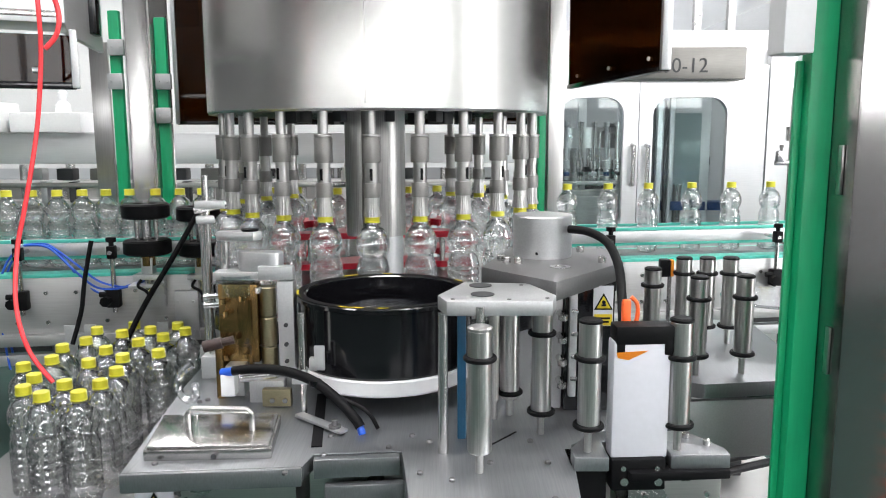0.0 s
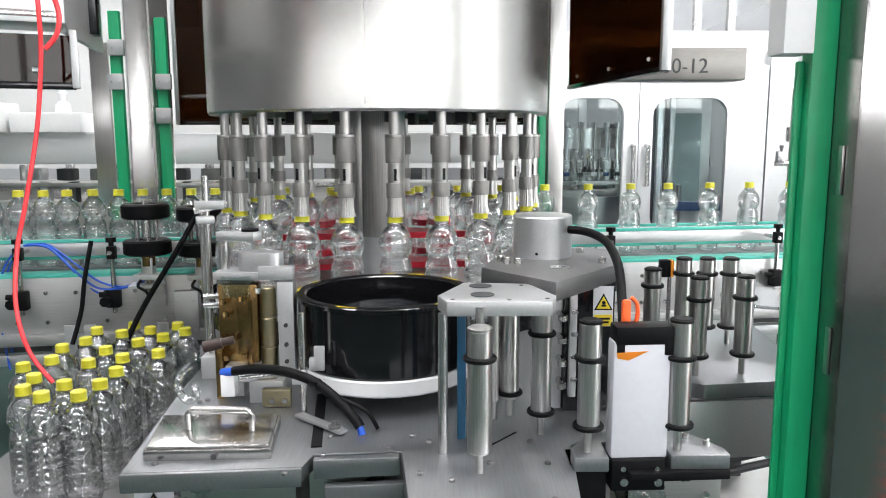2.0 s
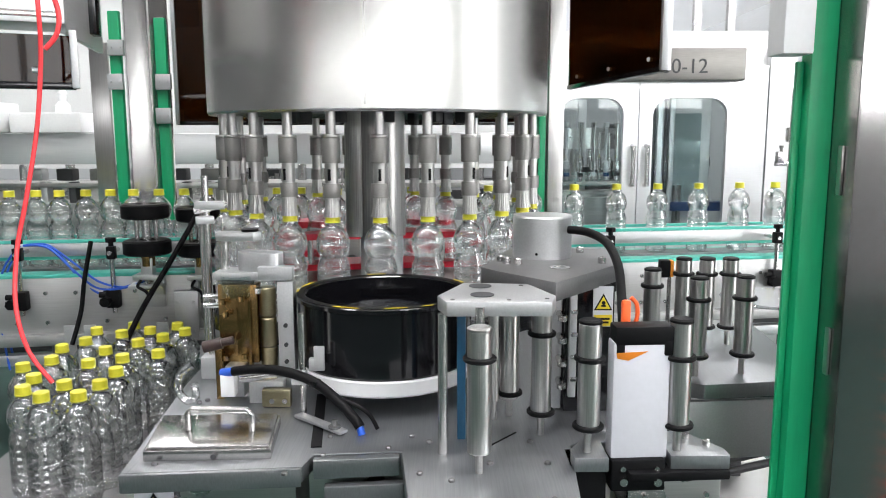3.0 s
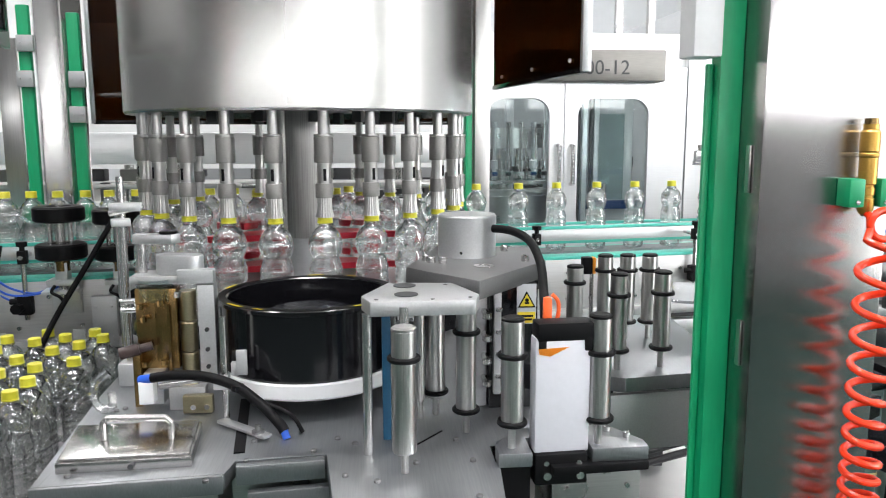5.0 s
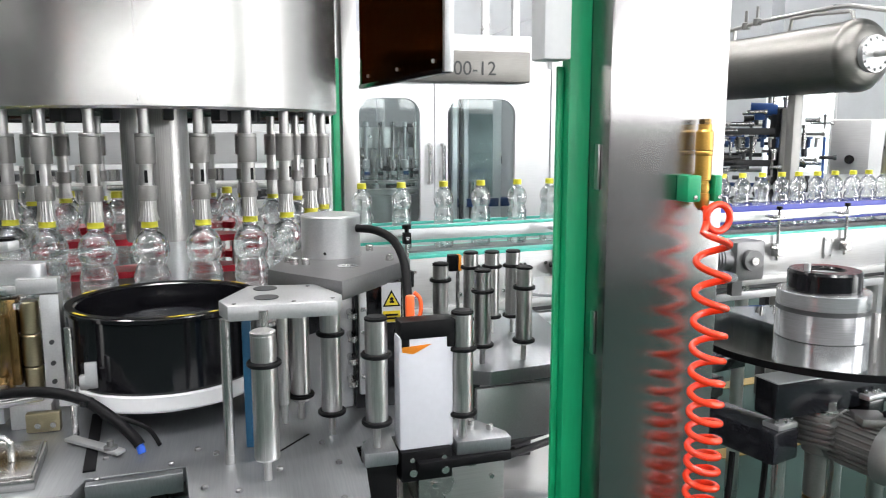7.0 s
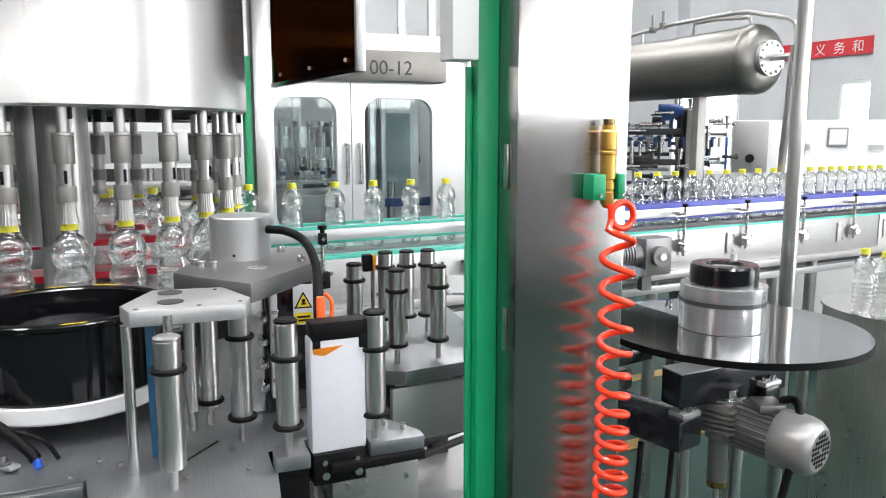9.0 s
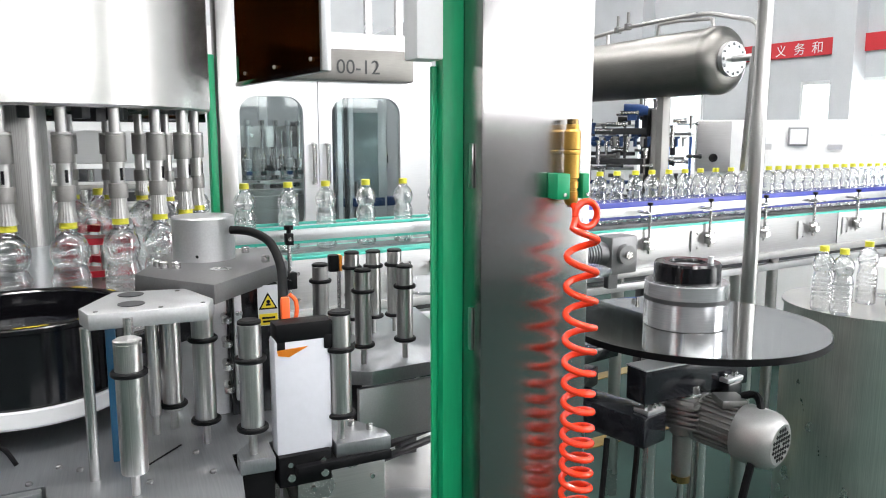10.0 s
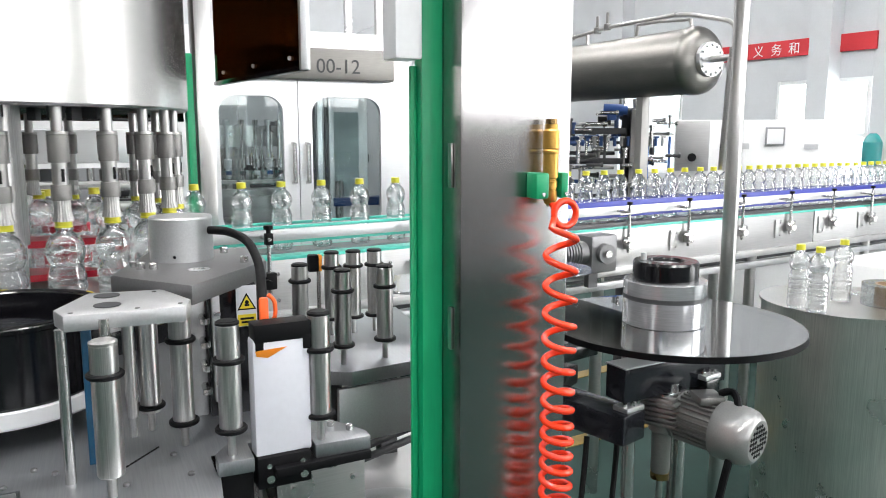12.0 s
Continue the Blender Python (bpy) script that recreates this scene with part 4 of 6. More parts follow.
def vacuum_drum():
    x, y = -0.096, 1.23
    global LABEL_DRUM
    d = LABEL_DRUM = thing("label_drum", (x, y, ZT), "glossy black open label drum on a white ring", "label drum")
    bm = bmesh.new()
    lathe(bm, (x, y, 0), [(0.0, 1.088), (0.140, 1.088), (0.143, 1.092), (0.143, 1.190), (0.1465, 1.192), (0.1465, 1.1975), (0.145, 1.199), (0.131, 1.199), (0.129, 1.197), (0.129, 1.150), (0.05, 1.150), (0.0, 1.150)], 96)
    part("drum", bm, BLACK, d)
    bm = bmesh.new()
    lathe(bm, (x, y, 0), [(0, 1.062), (0.141, 1.062), (0.145, 1.066), (0.145, 1.086), (0.143, 1.088), (0.0, 1.088)], 96)
    part("spindle", made(lathe, (x, y, 0), [(0, ZT), (0.045, ZT), (0.045, 1.062), (0, 1.062)], 32), DARK, d, "dark spindle under the ring")
    part("base_ring", bm, WHITE_PLASTIC, d, "white plastic base ring")
    bm = bmesh.new()
    lathe(bm, (x, y, 0), [(0.0, 1.1502), (0.074, 1.1502), (0.074, 1.166), (0.070, 1.169), (0.0, 1.169)], 48)
    part("hub", bm, NAVY, d, "dark glossy hub disc")
    rim = part("rim_ring", made(lathe, (x, y, 0), [(0.1325, 1.1992), (0.144, 1.1992), (0.144, 1.2002), (0.1325, 1.2002)], 96), BLACK_MATT, d)
    for k, a in enumerate((20, 110, 230)):
        c, s = math.cos(radians(a)), math.sin(radians(a))
        part("spoke", boxes([((x + 0.08 * c, y + 0.08 * s, 1.157), (0.07, 0.016, 0.012), a)], 0.002), BLACK, d)
    for k in (0, 1, 3, 4, 6, 8, 9, 11):
        bm = bmesh.new()
        w = (2.6, 1.5, 2.9, 1.2, 2.2, 3.2)[k % 6]
        o = 30 * k + (4, -3, 6, 0, -5, 2)[k % 6]
        poly = [(x + 0.1448 * math.cos(radians(o + w * j)), y + 0.1448 * math.sin(radians(o + w * j))) for j in range(6)]
        poly += [(x + 0.1415 * math.cos(radians(o + 5 * w - w * j)), y + 0.1415 * math.sin(radians(o + 5 * w - w * j))) for j in range(6)]
        prism(bm, poly, 1.2004, 1.2012)
        part("yellow_mark", bm, YELLOW_P, d, "short yellow mark on the rim")


def rubber_roller(x, y, z0, z1, r=0.0145, rings=(0.72, 0.06), group="guide rollers", cap=True):
    ob = thing("guide_roller", (x, y, z0), "ground steel guide roller with black rubber rings", "guide roller", group)
    bm = bmesh.new()
    lathe(bm, (x, y, z0), [(0, 0.028), (r - 0.001, 0.028), (r, 0.03), (r, z1 - z0 - 0.004), (r - 0.0015, z1 - z0 - 0.002), (0, z1 - z0 - 0.002)], 28)
    part("barrel", bm, ROLLER, ob)
    part("axle", made(rod, (x, y, z0 - 0.002), (x, y, z0 + 0.03), 0.005, 12), STEEL, ob)
    part("end_cap" if cap else "end_plate", made(lathe, (x, y, z1), [(0, -0.003), (r + 0.0003, -0.003), (r + 0.0003, 0.0), (r * 0.8, 0.002), (0, 0.002)], 24), BLACK_MATT if cap else HEAD, ob, "black end cap" if cap else "plain steel end plate")
    for f in rings:
        z = max(z0 + f * (z1 - z0) + 0.01, z0 + 0.034)
        bm = bmesh.new()
        lathe(bm, (x, y, z), [(r, -0.0032), (r + 0.004, -0.0032), (r + 0.0055, -0.0015), (r + 0.0055, 0.0015), (r + 0.004, 0.0032), (r, 0.0032)], 28)
        part("rubber_ring", bm, BLACK_MATT, ob, "black rubber ring")
    return ob


def label_station():
    # light triangular plate on a post
    p = thing("roller_bridge", (0.06, 0.98, ZT), "light grey aluminium bridge plate on a round post", "roller bridge")
    bm = bmesh.new()
    prism(bm, [(0.029, 1.075), (0.122, 1.065), (0.150, 0.983), (0.140, 0.945), (0.004, 0.945), (-0.008, 0.985)], 1.222, 1.242, 0.003)
    part("plate", bm, ALU, p)
    part("post", made(rod, (-0.001, 0.965, ZT), (-0.001, 0.965, 1.222), 0.0065, 16), CHROME, p, "slim bright post")
    for x, y, r in ((0.052, 1.045, 0.016), (0.052, 0.985, 0.016)):
        part("plug", made(lathe, (x, y, 1.2425), [(r, 0), (r, 0.0008), (0, 0.0012)], 24), DARK, p, "dark round plug in the plate")
    for x, y in ((0.012, 0.957), (0.085, 0.955), (0.135, 0.962), (0.11, 1.05)):
        part("screw", made(lathe, (x, y, 1.242), [(0.003, 0), (0.003, 0.0006), (0, 0.0006)], 8), DARK, p)
    rubber_roller(0.045, 0.905, 1.03, 1.218, 0.0155, (0.74,), cap=False)
    rubber_roller(0.100, 1.105, 1.03, 1.222, 0.0145, (0.14,))
    rubber_roller(0.138, 1.03, 1.03, 1.222, 0.0145, (0.72, 0.04))
    rubber_roller(0.075, 1.09, 1.03, 1.222, 0.008, ())
    sc = thing("set_screw", (0.045, 0.935, 1.2), "small steel eye screw under the plate", "screw")
    part("shaft", made(rod, (0.047, 0.945, 1.205), (0.047, 0.945, 1.235), 0.006, 12), CHROME, sc)
    bp = boxes([((0.025, 1.02, 1.125), (0.012, 0.02, 0.19), 0)], 0.002)
    solid("blue_guide_plate", bp, BLUE_PLATE, "dark blue upright guide plate on the table", "guide plate")
    # motor on a dark flange
    m = thing("drive_head", (0.165, 1.2, ZT), "satin aluminium motor can on a dark flange plate", "drive motor")
    bm = bmesh.new()
    prism(bm, [(0.058, 1.141), (0.086, 1.101), (0.155, 1.017), (0.285, 1.18), (0.294, 1.326), (0.123, 1.357)], 1.225, 1.253, 0.003)
    part("flange", bm, ALU_DARK, m)
    bm = bmesh.new()
    lathe(bm, (0.1655, 1.252, 1.253), [(0.0, 0.0), (0.0485, 0.0), (0.0485, 0.066), (0.047, 0.069), (0.0, 0.069)], 64)
    part("motor_can", bm, ALU, m, "satin aluminium can")
    part("can_hole", made(rod, (0.150, 1.2, 1.263), (0.150, 1.206, 1.263), 0.0022, 8), BLACK_MATT, m)
    for x, y in ((0.100, 1.175), (0.117, 1.168), (0.250, 1.175), (0.092, 1.195), (0.235, 1.285)):
        bm = bmesh.new()
        lathe(bm, (x, y, 1.253), [(0.0065, 0), (0.0065, 0.009), (0.0055, 0.010), (0.003, 0.010), (0.003, 0.006), (0, 0.006)], 16)
        part("cap_screw", bm, CHROME, m, "bright socket screw")
    bm = bmesh.new()
    lathe(bm, (0.178, 1.135, 1.253), [(0.016, 0), (0.016, 0.001), (0.009, 0.0012), (0.009, 0.0004), (0, 0.0004)], 24)
    part("bore", bm, CHROME, m)
    part("column", boxes([((0.222, 1.19, 1.128), (0.075, 0.14, 0.195))], 0.002), BLACK, m, "black painted support column")
    part("side_plate", boxes([((0.160, 1.14, 1.128), (0.045, 0.02, 0.195)), ((0.196, 1.118, 1.14), (0.012, 0.014, 0.17))], 0.003), ALU, m)
    for k in range(4):
        bm = bmesh.new()
        rod(bm, (0.178, 1.105, 1.078 + 0.035 * k), (0.178, 1.132, 1.078 + 0.035 * k), 0.0055, 10)
        lathe(bm, (0.178, 1.10, 1.078 + 0.035 * k), [(0.0, -0.006), (0.007, -0.004), (0.007, 0.004), (0, 0.006)], 12)
        part("side_bolt", bm, CHROME, m, "bright protruding bolt")
        part("side_screw", boxes([((0.1975, 1.109, 1.085 + 0.035 * k), (0.01, 0.005, 0.006))], 0.001), CHROME, m)
    # warning sticker on the column's face
    s = part("warning_sticker", boxes([((0.2415, 1.1185, 1.196), (0.030, 0.0016, 0.062))]), PAPER, m, "white and yellow laser warning sticker")
    part("border", made(triangle, 0.2415, 1.1162, 1.2035, 0.028, 0.026), BLACK_MATT, s)
    part("triangle", made(triangle, 0.2415, 1.1150, 1.2025, 0.021, 0.019), YELLOW_P, s)
    part("yellow_band", boxes([((0.2415, 1.1168, 1.175), (0.027, 0.0012, 0.017))]), YELLOW_P, s)
    bm = boxes([((0.2415, 1.1157, 1.1775), (0.020, 0.001, 0.003)), ((0.2415, 1.1157, 1.172), (0.017, 0.001, 0.003)), ((0.2415, 1.1145, 1.198), (0.007, 0.0008, 0.003))])
    rod(bm, (0.2415, 1.1147, 1.2025), (0.2415, 1.1142, 1.2025), 0.003, 10)
    part("print", bm, BLACK_MATT, s)
    # black cable from the can down behind the box
    cab = thing("motor_cable", (0.25, 1.2, 1.2), "thick black corrugated cable with an orange clip", "cable")
    part("cable", made(tube, [(0.205, 1.225, 1.300), (0.232, 1.195, 1.299), (0.252, 1.15, 1.288), (0.258, 1.10, 1.262), (0.252, 1.05, 1.232), (0.243, 1.0, 1.208), (0.240, 0.98, 1.18)], 0.0068, 14), BLACK_MATT, cab)
    bm = boxes([((0.236, 0.955, 1.222), (0.012, 0.01, 0.040))], 0.004)
    part("clip", bm, ORANGE_CLIP, cab, "orange plastic clip")
    part("strap", made(tube, [(0.240, 0.955, 1.20), (0.250, 0.955, 1.215), (0.250, 0.955, 1.235), (0.242, 0.955, 1.245)], 0.0028, 8), ORANGE_CLIP, cab)
    # white boxed sensor with rollers at both sides
    b = thing("scanner_box", (0.25, 0.93, 1.0), "white slim sensor box with black ends and orange wedge", "sensor box")
    tilt = 3.0
    part("case", boxes([((0.2495, 0.935, 1.118), (0.074, 0.03, 0.155), tilt)], 0.005), PAPER, b)
    part("top_end", boxes([((0.2525, 0.935, 1.203), (0.075, 0.032, 0.024), tilt), ((0.222, 0.930, 1.187), (0.012, 0.024, 0.02), tilt), ((0.283, 0.932, 1.187), (0.012, 0.024, 0.02), tilt)], 0.003), BLACK_MATT, b, "black plastic end piece")
    part("bottom_end", boxes([((0.2475, 0.930, 1.022), (0.070, 0.036, 0.042), tilt)], 0.003), BLACK_MATT, b, "black plastic foot")
    bm = bmesh.new()
    vs = [bm.verts.new(v) for v in ((0.2165, 0.9168, 1.182), (0.2575, 0.9186, 1.184), (0.232, 0.9174, 1.172), (0.218, 0.9168, 1.175))]
    bm.faces.new(vs)
    bmesh.ops.solidify(bm, geom=bm.faces[:], thickness=-0.001)
    part("orange_wedge", bm, ORANGE_P, b, "orange printed wedge")
    for x in (0.228, 0.271):
        bm = bmesh.new()
        rod(bm, (x, 0.906, 1.017), (x, 0.915, 1.017), 0.0032, 12)
        rod(bm, (x, 0.902, 1.017), (x, 0.908, 1.017), 0.0052, 12)
        rod(bm, (x, 0.908, 1.032), (x, 0.914, 1.032), 0.0035, 10)
        part("foot_screw", bm, CHROME, b, "bright foot screw")
    rubber_roller(0.185, 0.925, 1.05, 1.222, 0.0145, (0.66, 0.02))
    rubber_roller(0.301, 0.930, 1.05, 1.222, 0.0145, (0.66, 0.05))
    a = thing("bracket_arm", (0.26, 0.94, 0.7), "grey steel arm plate carrying the sensor box", "bracket arm")
    bm = bmesh.new()
    prism(bm, [(0.165, 0.905), (0.165, 0.935), (0.20, 0.99), (0.33, 0.995), (0.365, 0.935), (0.365, 0.913), (0.289, 0.912), (0.289, 0.955), (0.209, 0.955), (0.209, 0.905)], 1.03, 1.049, 0.002)
    part("plate", bm, TABLE, a)
    part("box", boxes([((0.300, 0.975, 0.86), (0.125, 0.08, 0.30), 4)], 0.003), STEEL, a)
    part("gasket", boxes([((0.297, 0.944, 1.024), (0.13, 0.08, 0.012), 4)], 0.002), BLACK_MATT, a)
    part("knuckle", boxes([((0.185, 0.95, 0.97), (0.05, 0.06, 0.12), 0)], 0.004), BLACK_MATT, a)
    for x, y, z in ((0.262, 0.930, 0.985), (0.345, 0.937, 0.985)):
        part("bolt", made(rod, (x, y - 0.004, z), (x, y + 0.006, z), 0.0034, 10), CHROME, a)
    for x, y in ((0.325, 0.968), (0.345, 0.945)):
        part("bolt", made(rod, (x, y, 1.048), (x, y, 1.056), 0.005, 10), CHROME, a)
    # rear roller group on a side table
    st = thing("side_table", (0.47, 1.38, 0.0), "grey steel side table under the roller group", "machine table")
    bm = bmesh.new()
    prism(bm, [(0.33, 1.22), (0.42, 1.17), (0.62, 1.20), (0.66, 1.60), (0.36, 1.62)], 1.03, 1.055, 0.002)
    part("tabletop", bm, TABLE, st)
    bm = boxes([((0.52, 1.205, 0.97), (0.24, 0.012, 0.10), 6)], 0.002)
    part("apron", bm, ALU, st)
    part("lower_shelf", boxes([((0.52, 1.45, 0.72), (0.46, 0.62, 0.012), 6)]), PLATE, st, "pale steel lower tray")
    part("back_panel", boxes([((0.50, 1.66, 0.87), (0.40, 0.01, 0.30), 6)]), PLATE, st)
    part("hole", made(rod, (0.575, 1.200, 0.985), (0.575, 1.206, 0.985), 0.006, 10), BLACK_MATT, st)
    for z in (0.80, 0.775):
        part("tie_rod", made(rod, (0.36, 1.36, z), (0.66, 1.42, z + 0.04), 0.008, 10), DARK, st)
    for x, y in ((0.40, 1.25), (0.62, 1.27), (0.42, 1.56), (0.62, 1.56)):
        part("leg", boxes([((x, y, 0.5), (0.04, 0.04, 1.05))], 0.003), DARK, st)
    for x, y in ((0.420, 1.218), (0.500, 1.228)):
        rubber_roller(x, y, 1.056, 1.222, 0.0145, (0.72, 0.02))
    for x, y in ((0.457, 1.415), (0.501, 1.414), (0.545, 1.413), (0.366, 1.30)):
        rubber_roller(x, y, 1.056, 1.222, 0.0145, (0.76, 0.04))
    d2 = thing("scrap_disc", (0.50, 1.22, 0.0), "pale round steel disc low on a floor stand", "steel disc")
    part("disc", made(lathe, (0.50, 1.22, 0.74), [(0, 0), (0.125, 0), (0.125, 0.01), (0, 0.01)], 56), ALU, d2)
    part("stand", made(rod, (0.50, 1.22, 0.0), (0.50, 1.22, 0.74), 0.03, 20), STEEL, d2)
    cb = thing("floor_cable", (0.42, 1.1, 0.0), "thick black cables curving down beside the table", "cable")
    for k in range(3):
        part("cable", made(tube, [(0.36, 1.10 - 0.02 * k, 0.86 - 0.02 * k), (0.40, 1.09 - 0.02 * k, 0.80 - 0.015 * k), (0.46, 1.10, 0.765 - 0.012 * k), (0.54, 1.13, 0.756 - 0.004 * k), (0.66, 1.2, 0.75), (0.72, 1.3, 0.4), (0.73, 1.32, 0.01)], 0.009, 10), BLACK_MATT, cb)
    s2 = thing("orange_sensor", (0.44, 1.44, 1.06), "small black sensor with orange side on a bracket", "sensor")
    part("body", boxes([((0.424, 1.43, 1.20), (0.020, 0.02, 0.034))], 0.004), BLACK_MATT, s2)
    part("side_cover", boxes([((0.437, 1.43, 1.20), (0.006, 0.02, 0.032))], 0.002), ORANGE_P, s2, "narrow orange side cover")
    part("stand", made(rod, (0.436, 1.435, 1.055), (0.436, 1.435, 1.19), 0.004, 10), CHROME, s2)
    solid("small_reel_disc", made(lathe, (0.66, 1.48, 1.13), [(0, -0.003), (0.10, -0.003), (0.102, 0), (0.10, 0.003), (0, 0.003)], 48), FILM, "clear round film disc beside the rollers", "reel disc")


def glue_station():
    g = thing("glue_station", (-0.31, 1.22, ZT), "brass glue block with steel side plate and clamps", "glue station")
    part("brass_block", boxes([((-0.343, 1.215, 1.14), (0.042, 0.035, 0.15)), ((-0.318, 1.212, 1.15), (0.034, 0.03, 0.13))], 0.002), BRASS, g, "worn brass block")
    part("fin", boxes([((-0.312, 1.194, 1.135), (0.004, 0.012, 0.11))]), BRASS, g)
    for z in (1.085, 1.135, 1.185):
        part("roller_segment", made(lathe, (-0.287, 1.212, z), [(0, -0.024), (0.0125, -0.024), (0.0135, -0.022), (0.0135, 0.022), (0.0125, 0.024), (0, 0.024)], 24), PALE_BRASS, g, "pale brass pressing roller")
    part("side_plate", boxes([((-0.254, 1.205, 1.146), (0.026, 0.03, 0.150))], 0.002), ALU, g, "light aluminium side plate")
    part("top_arm", boxes([((-0.269, 1.20, 1.234), (0.056, 0.02, 0.022))], 0.002), ALU, g)
    for z in (1.09, 1.118, 1.15):
        part("plate_screw", made(rod, (-0.254, 1.186, z), (-0.254, 1.192, z), 0.0035, 10), DARK, g)
    for x, z in ((-0.352, 1.190), (-0.322, 1.195), (-0.348, 1.17), (-0.295, 1.208), (-0.350, 1.098), (-0.320, 1.10)):
        bm = bmesh.new()
        rod(bm, (x, 1.180, z), (x, 1.20, z), 0.003, 8)
        lathe(bm, (x, 1.182, z), [(0, -0.005), (0.005, -0.004), (0.005, 0.004), (0, 0.005)], 8)
        part("clamp_screw", bm, BRASS if x < -0.3 else CHROME, g)
    # top clamp and rounded block
    bm = bmesh.new()
    prism(bm, [(-0.372, 1.20), (-0.30, 1.20), (-0.260, 1.23), (-0.30, 1.26), (-0.372, 1.26)], 1.222, 1.234, 0.002)
    part("top_plate", bm, ALU, g)
    pts = [(-0.318 + 0.018 * math.cos(radians(a)), 1.225 + 0.018 * math.sin(radians(a))) for a in range(90, 271, 20)]
    pts += [(-0.278 + 0.018 * math.cos(radians(a)), 1.215 + 0.018 * math.sin(radians(a))) for a in range(-90, 91, 20)]
    bm = bmesh.new()
    prism(bm, pts, 1.234, 1.266, 0.003)
    part("rounded_block", bm, ALU, g, "rounded aluminium block")
    bm = bmesh.new()
    prism(bm, [(-0.372, 1.225), (-0.372, 1.245), (-0.31, 1.25), (-0.298, 1.235), (-0.31, 1.222)], 1.282, 1.297, 0.003)
    part("lever_arm", bm, ALU, g)
    part("arm_plug", made(lathe, (-0.318, 1.236, 1.297), [(0.014, 0), (0.014, 0.004), (0, 0.005)], 20), BLACK_MATT, g, "black plug on the arm")
    part("arm_post", made(rod, (-0.362, 1.237, 1.234), (-0.362, 1.237, 1.283), 0.008, 14), CHROME, g)
    part("bottom_block", boxes([((-0.335, 1.185, 1.062), (0.03, 0.03, 0.05))], 0.002), ALU, g)
    part("foot_block", boxes([((-0.282, 1.17, 1.048), (0.055, 0.022, 0.036))], 0.002), ALU, g)
    for x in (-0.268, -0.248):
        part("foot_bolt", made(rod, (x, 1.134, 1.042), (x, 1.139, 1.042), 0.0042, 10), CHROME, g)
    part("clear_guard", made(lathe, (-0.335, 1.212, 1.195), [(0.026, 0.0), (0.028, 0.0), (0.028, 0.034), (0.026, 0.034), (0.026, 0.0)], 24), SHEET, g, "clear acrylic guard sleeve")
    part("brass_foot", boxes([((-0.262, 1.145, 1.045), (0.045, 0.014, 0.028))], 0.002), PALE_BRASS, g)
    part("brass_bar", boxes([((-0.362, 1.19, 1.07), (0.012, 0.02, 0.09))], 0.002), BRASS, g)
    part("piston", made(rod, (-0.32, 1.15, 1.075), (-0.262, 1.15, 1.082), 0.008, 14), CHROME, g, "small chrome piston")
    part("grip", made(rod, (-0.385, 1.178, 1.117), (-0.356, 1.182, 1.123), 0.0095, 16), WOOD, g, "dark brown grip")
    part("grip_rod", made(rod, (-0.357, 1.182, 1.123), (-0.338, 1.186, 1.127), 0.007, 12), WOOD, g)
    part("scraper", boxes([((-0.186, 1.098, 1.122), (0.016, 0.006, 0.038)), ((-0.196, 1.102, 1.112), (0.012, 0.012, 0.02))], 0.002), ALU, g, "small aluminium bracket")
    part("scraper_post", made(rod, (-0.213, 1.105, ZT), (-0.213, 1.105, 1.190), 0.005, 12), CHROME, g)
    part("scraper_clamp", boxes([((-0.217, 1.102, 1.092), (0.022, 0.018, 0.02))], 0.002), ALU, g)
    # upright rods with clamps at the far side
    r = thing("sensor_stand", (-0.41, 1.30, ZT), "upright steel rods with cross clamps and arms", "sensor stand")
    for x, y, z1 in ((-0.409, 1.30, 1.385), (-0.425, 1.33, 1.33)):
        part("rod", made(rod, (x, y, ZT), (x, y, z1), 0.006, 14), CHROME, r)
    part("clamp_bar", boxes([((-0.40, 1.295, 1.335), (0.05, 0.018, 0.014), 8), ((-0.408, 1.29, 1.310), (0.03, 0.022, 0.012), 20)], 0.002), ALU, r)
    part("cross_rod", made(rod, (-0.425, 1.285, 1.325), (-0.372, 1.30, 1.335), 0.005, 10), CHROME, r)
    for z in (1.175, 1.16):
        part("cross_bolt", made(rod, (-0.418, 1.29, z), (-0.385, 1.30, z), 0.005, 10), CHROME, r)
    part("base_block", boxes([((-0.405, 1.30, ZT + 0.02), (0.04, 0.04, 0.04))], 0.003), ALU, r)
    lp = thing("clear_scrap", (-0.405, 1.16, ZT), "crumpled clear film loop hanging at the table edge", "film scrap")
    part("loop", made(tube, [(-0.402, 1.17, 1.09), (-0.42, 1.165, 1.075), (-0.422, 1.16, 1.05), (-0.405, 1.155, 1.035), (-0.393, 1.155, 1.045), (-0.398, 1.165, 1.06)], 0.006, 8), PET, lp)
    # black hose with blue end
    h = thing("air_hose", (-0.2, 1.1, ZT), "thick black air hose with blue fittings", "hose")
    part("hose", made(tube, [(-0.325, 1.13, 1.092), (-0.285, 1.118, 1.099), (-0.235, 1.10, 1.100), (-0.19, 1.08, 1.090), (-0.152, 1.055, 1.070), (-0.127, 1.037, 1.050), (-0.119, 1.031, 1.040)], 0.0075, 14), BLACK_MATT, h)
    for a, b, r in (((-0.345, 1.138, 1.087), (-0.322, 1.129, 1.092), 0.0068), ((-0.1195, 1.0315, 1.041), (-0.116, 1.028, ZT), 0.0055)):
        part("fitting", made(rod, a, b, r, 14), BLUE, h, "blue push fitting")
    part("fitting_block", boxes([((-0.335, 1.14, 1.068), (0.022, 0.022, 0.035))], 0.002), WHITE_PLASTIC, h)
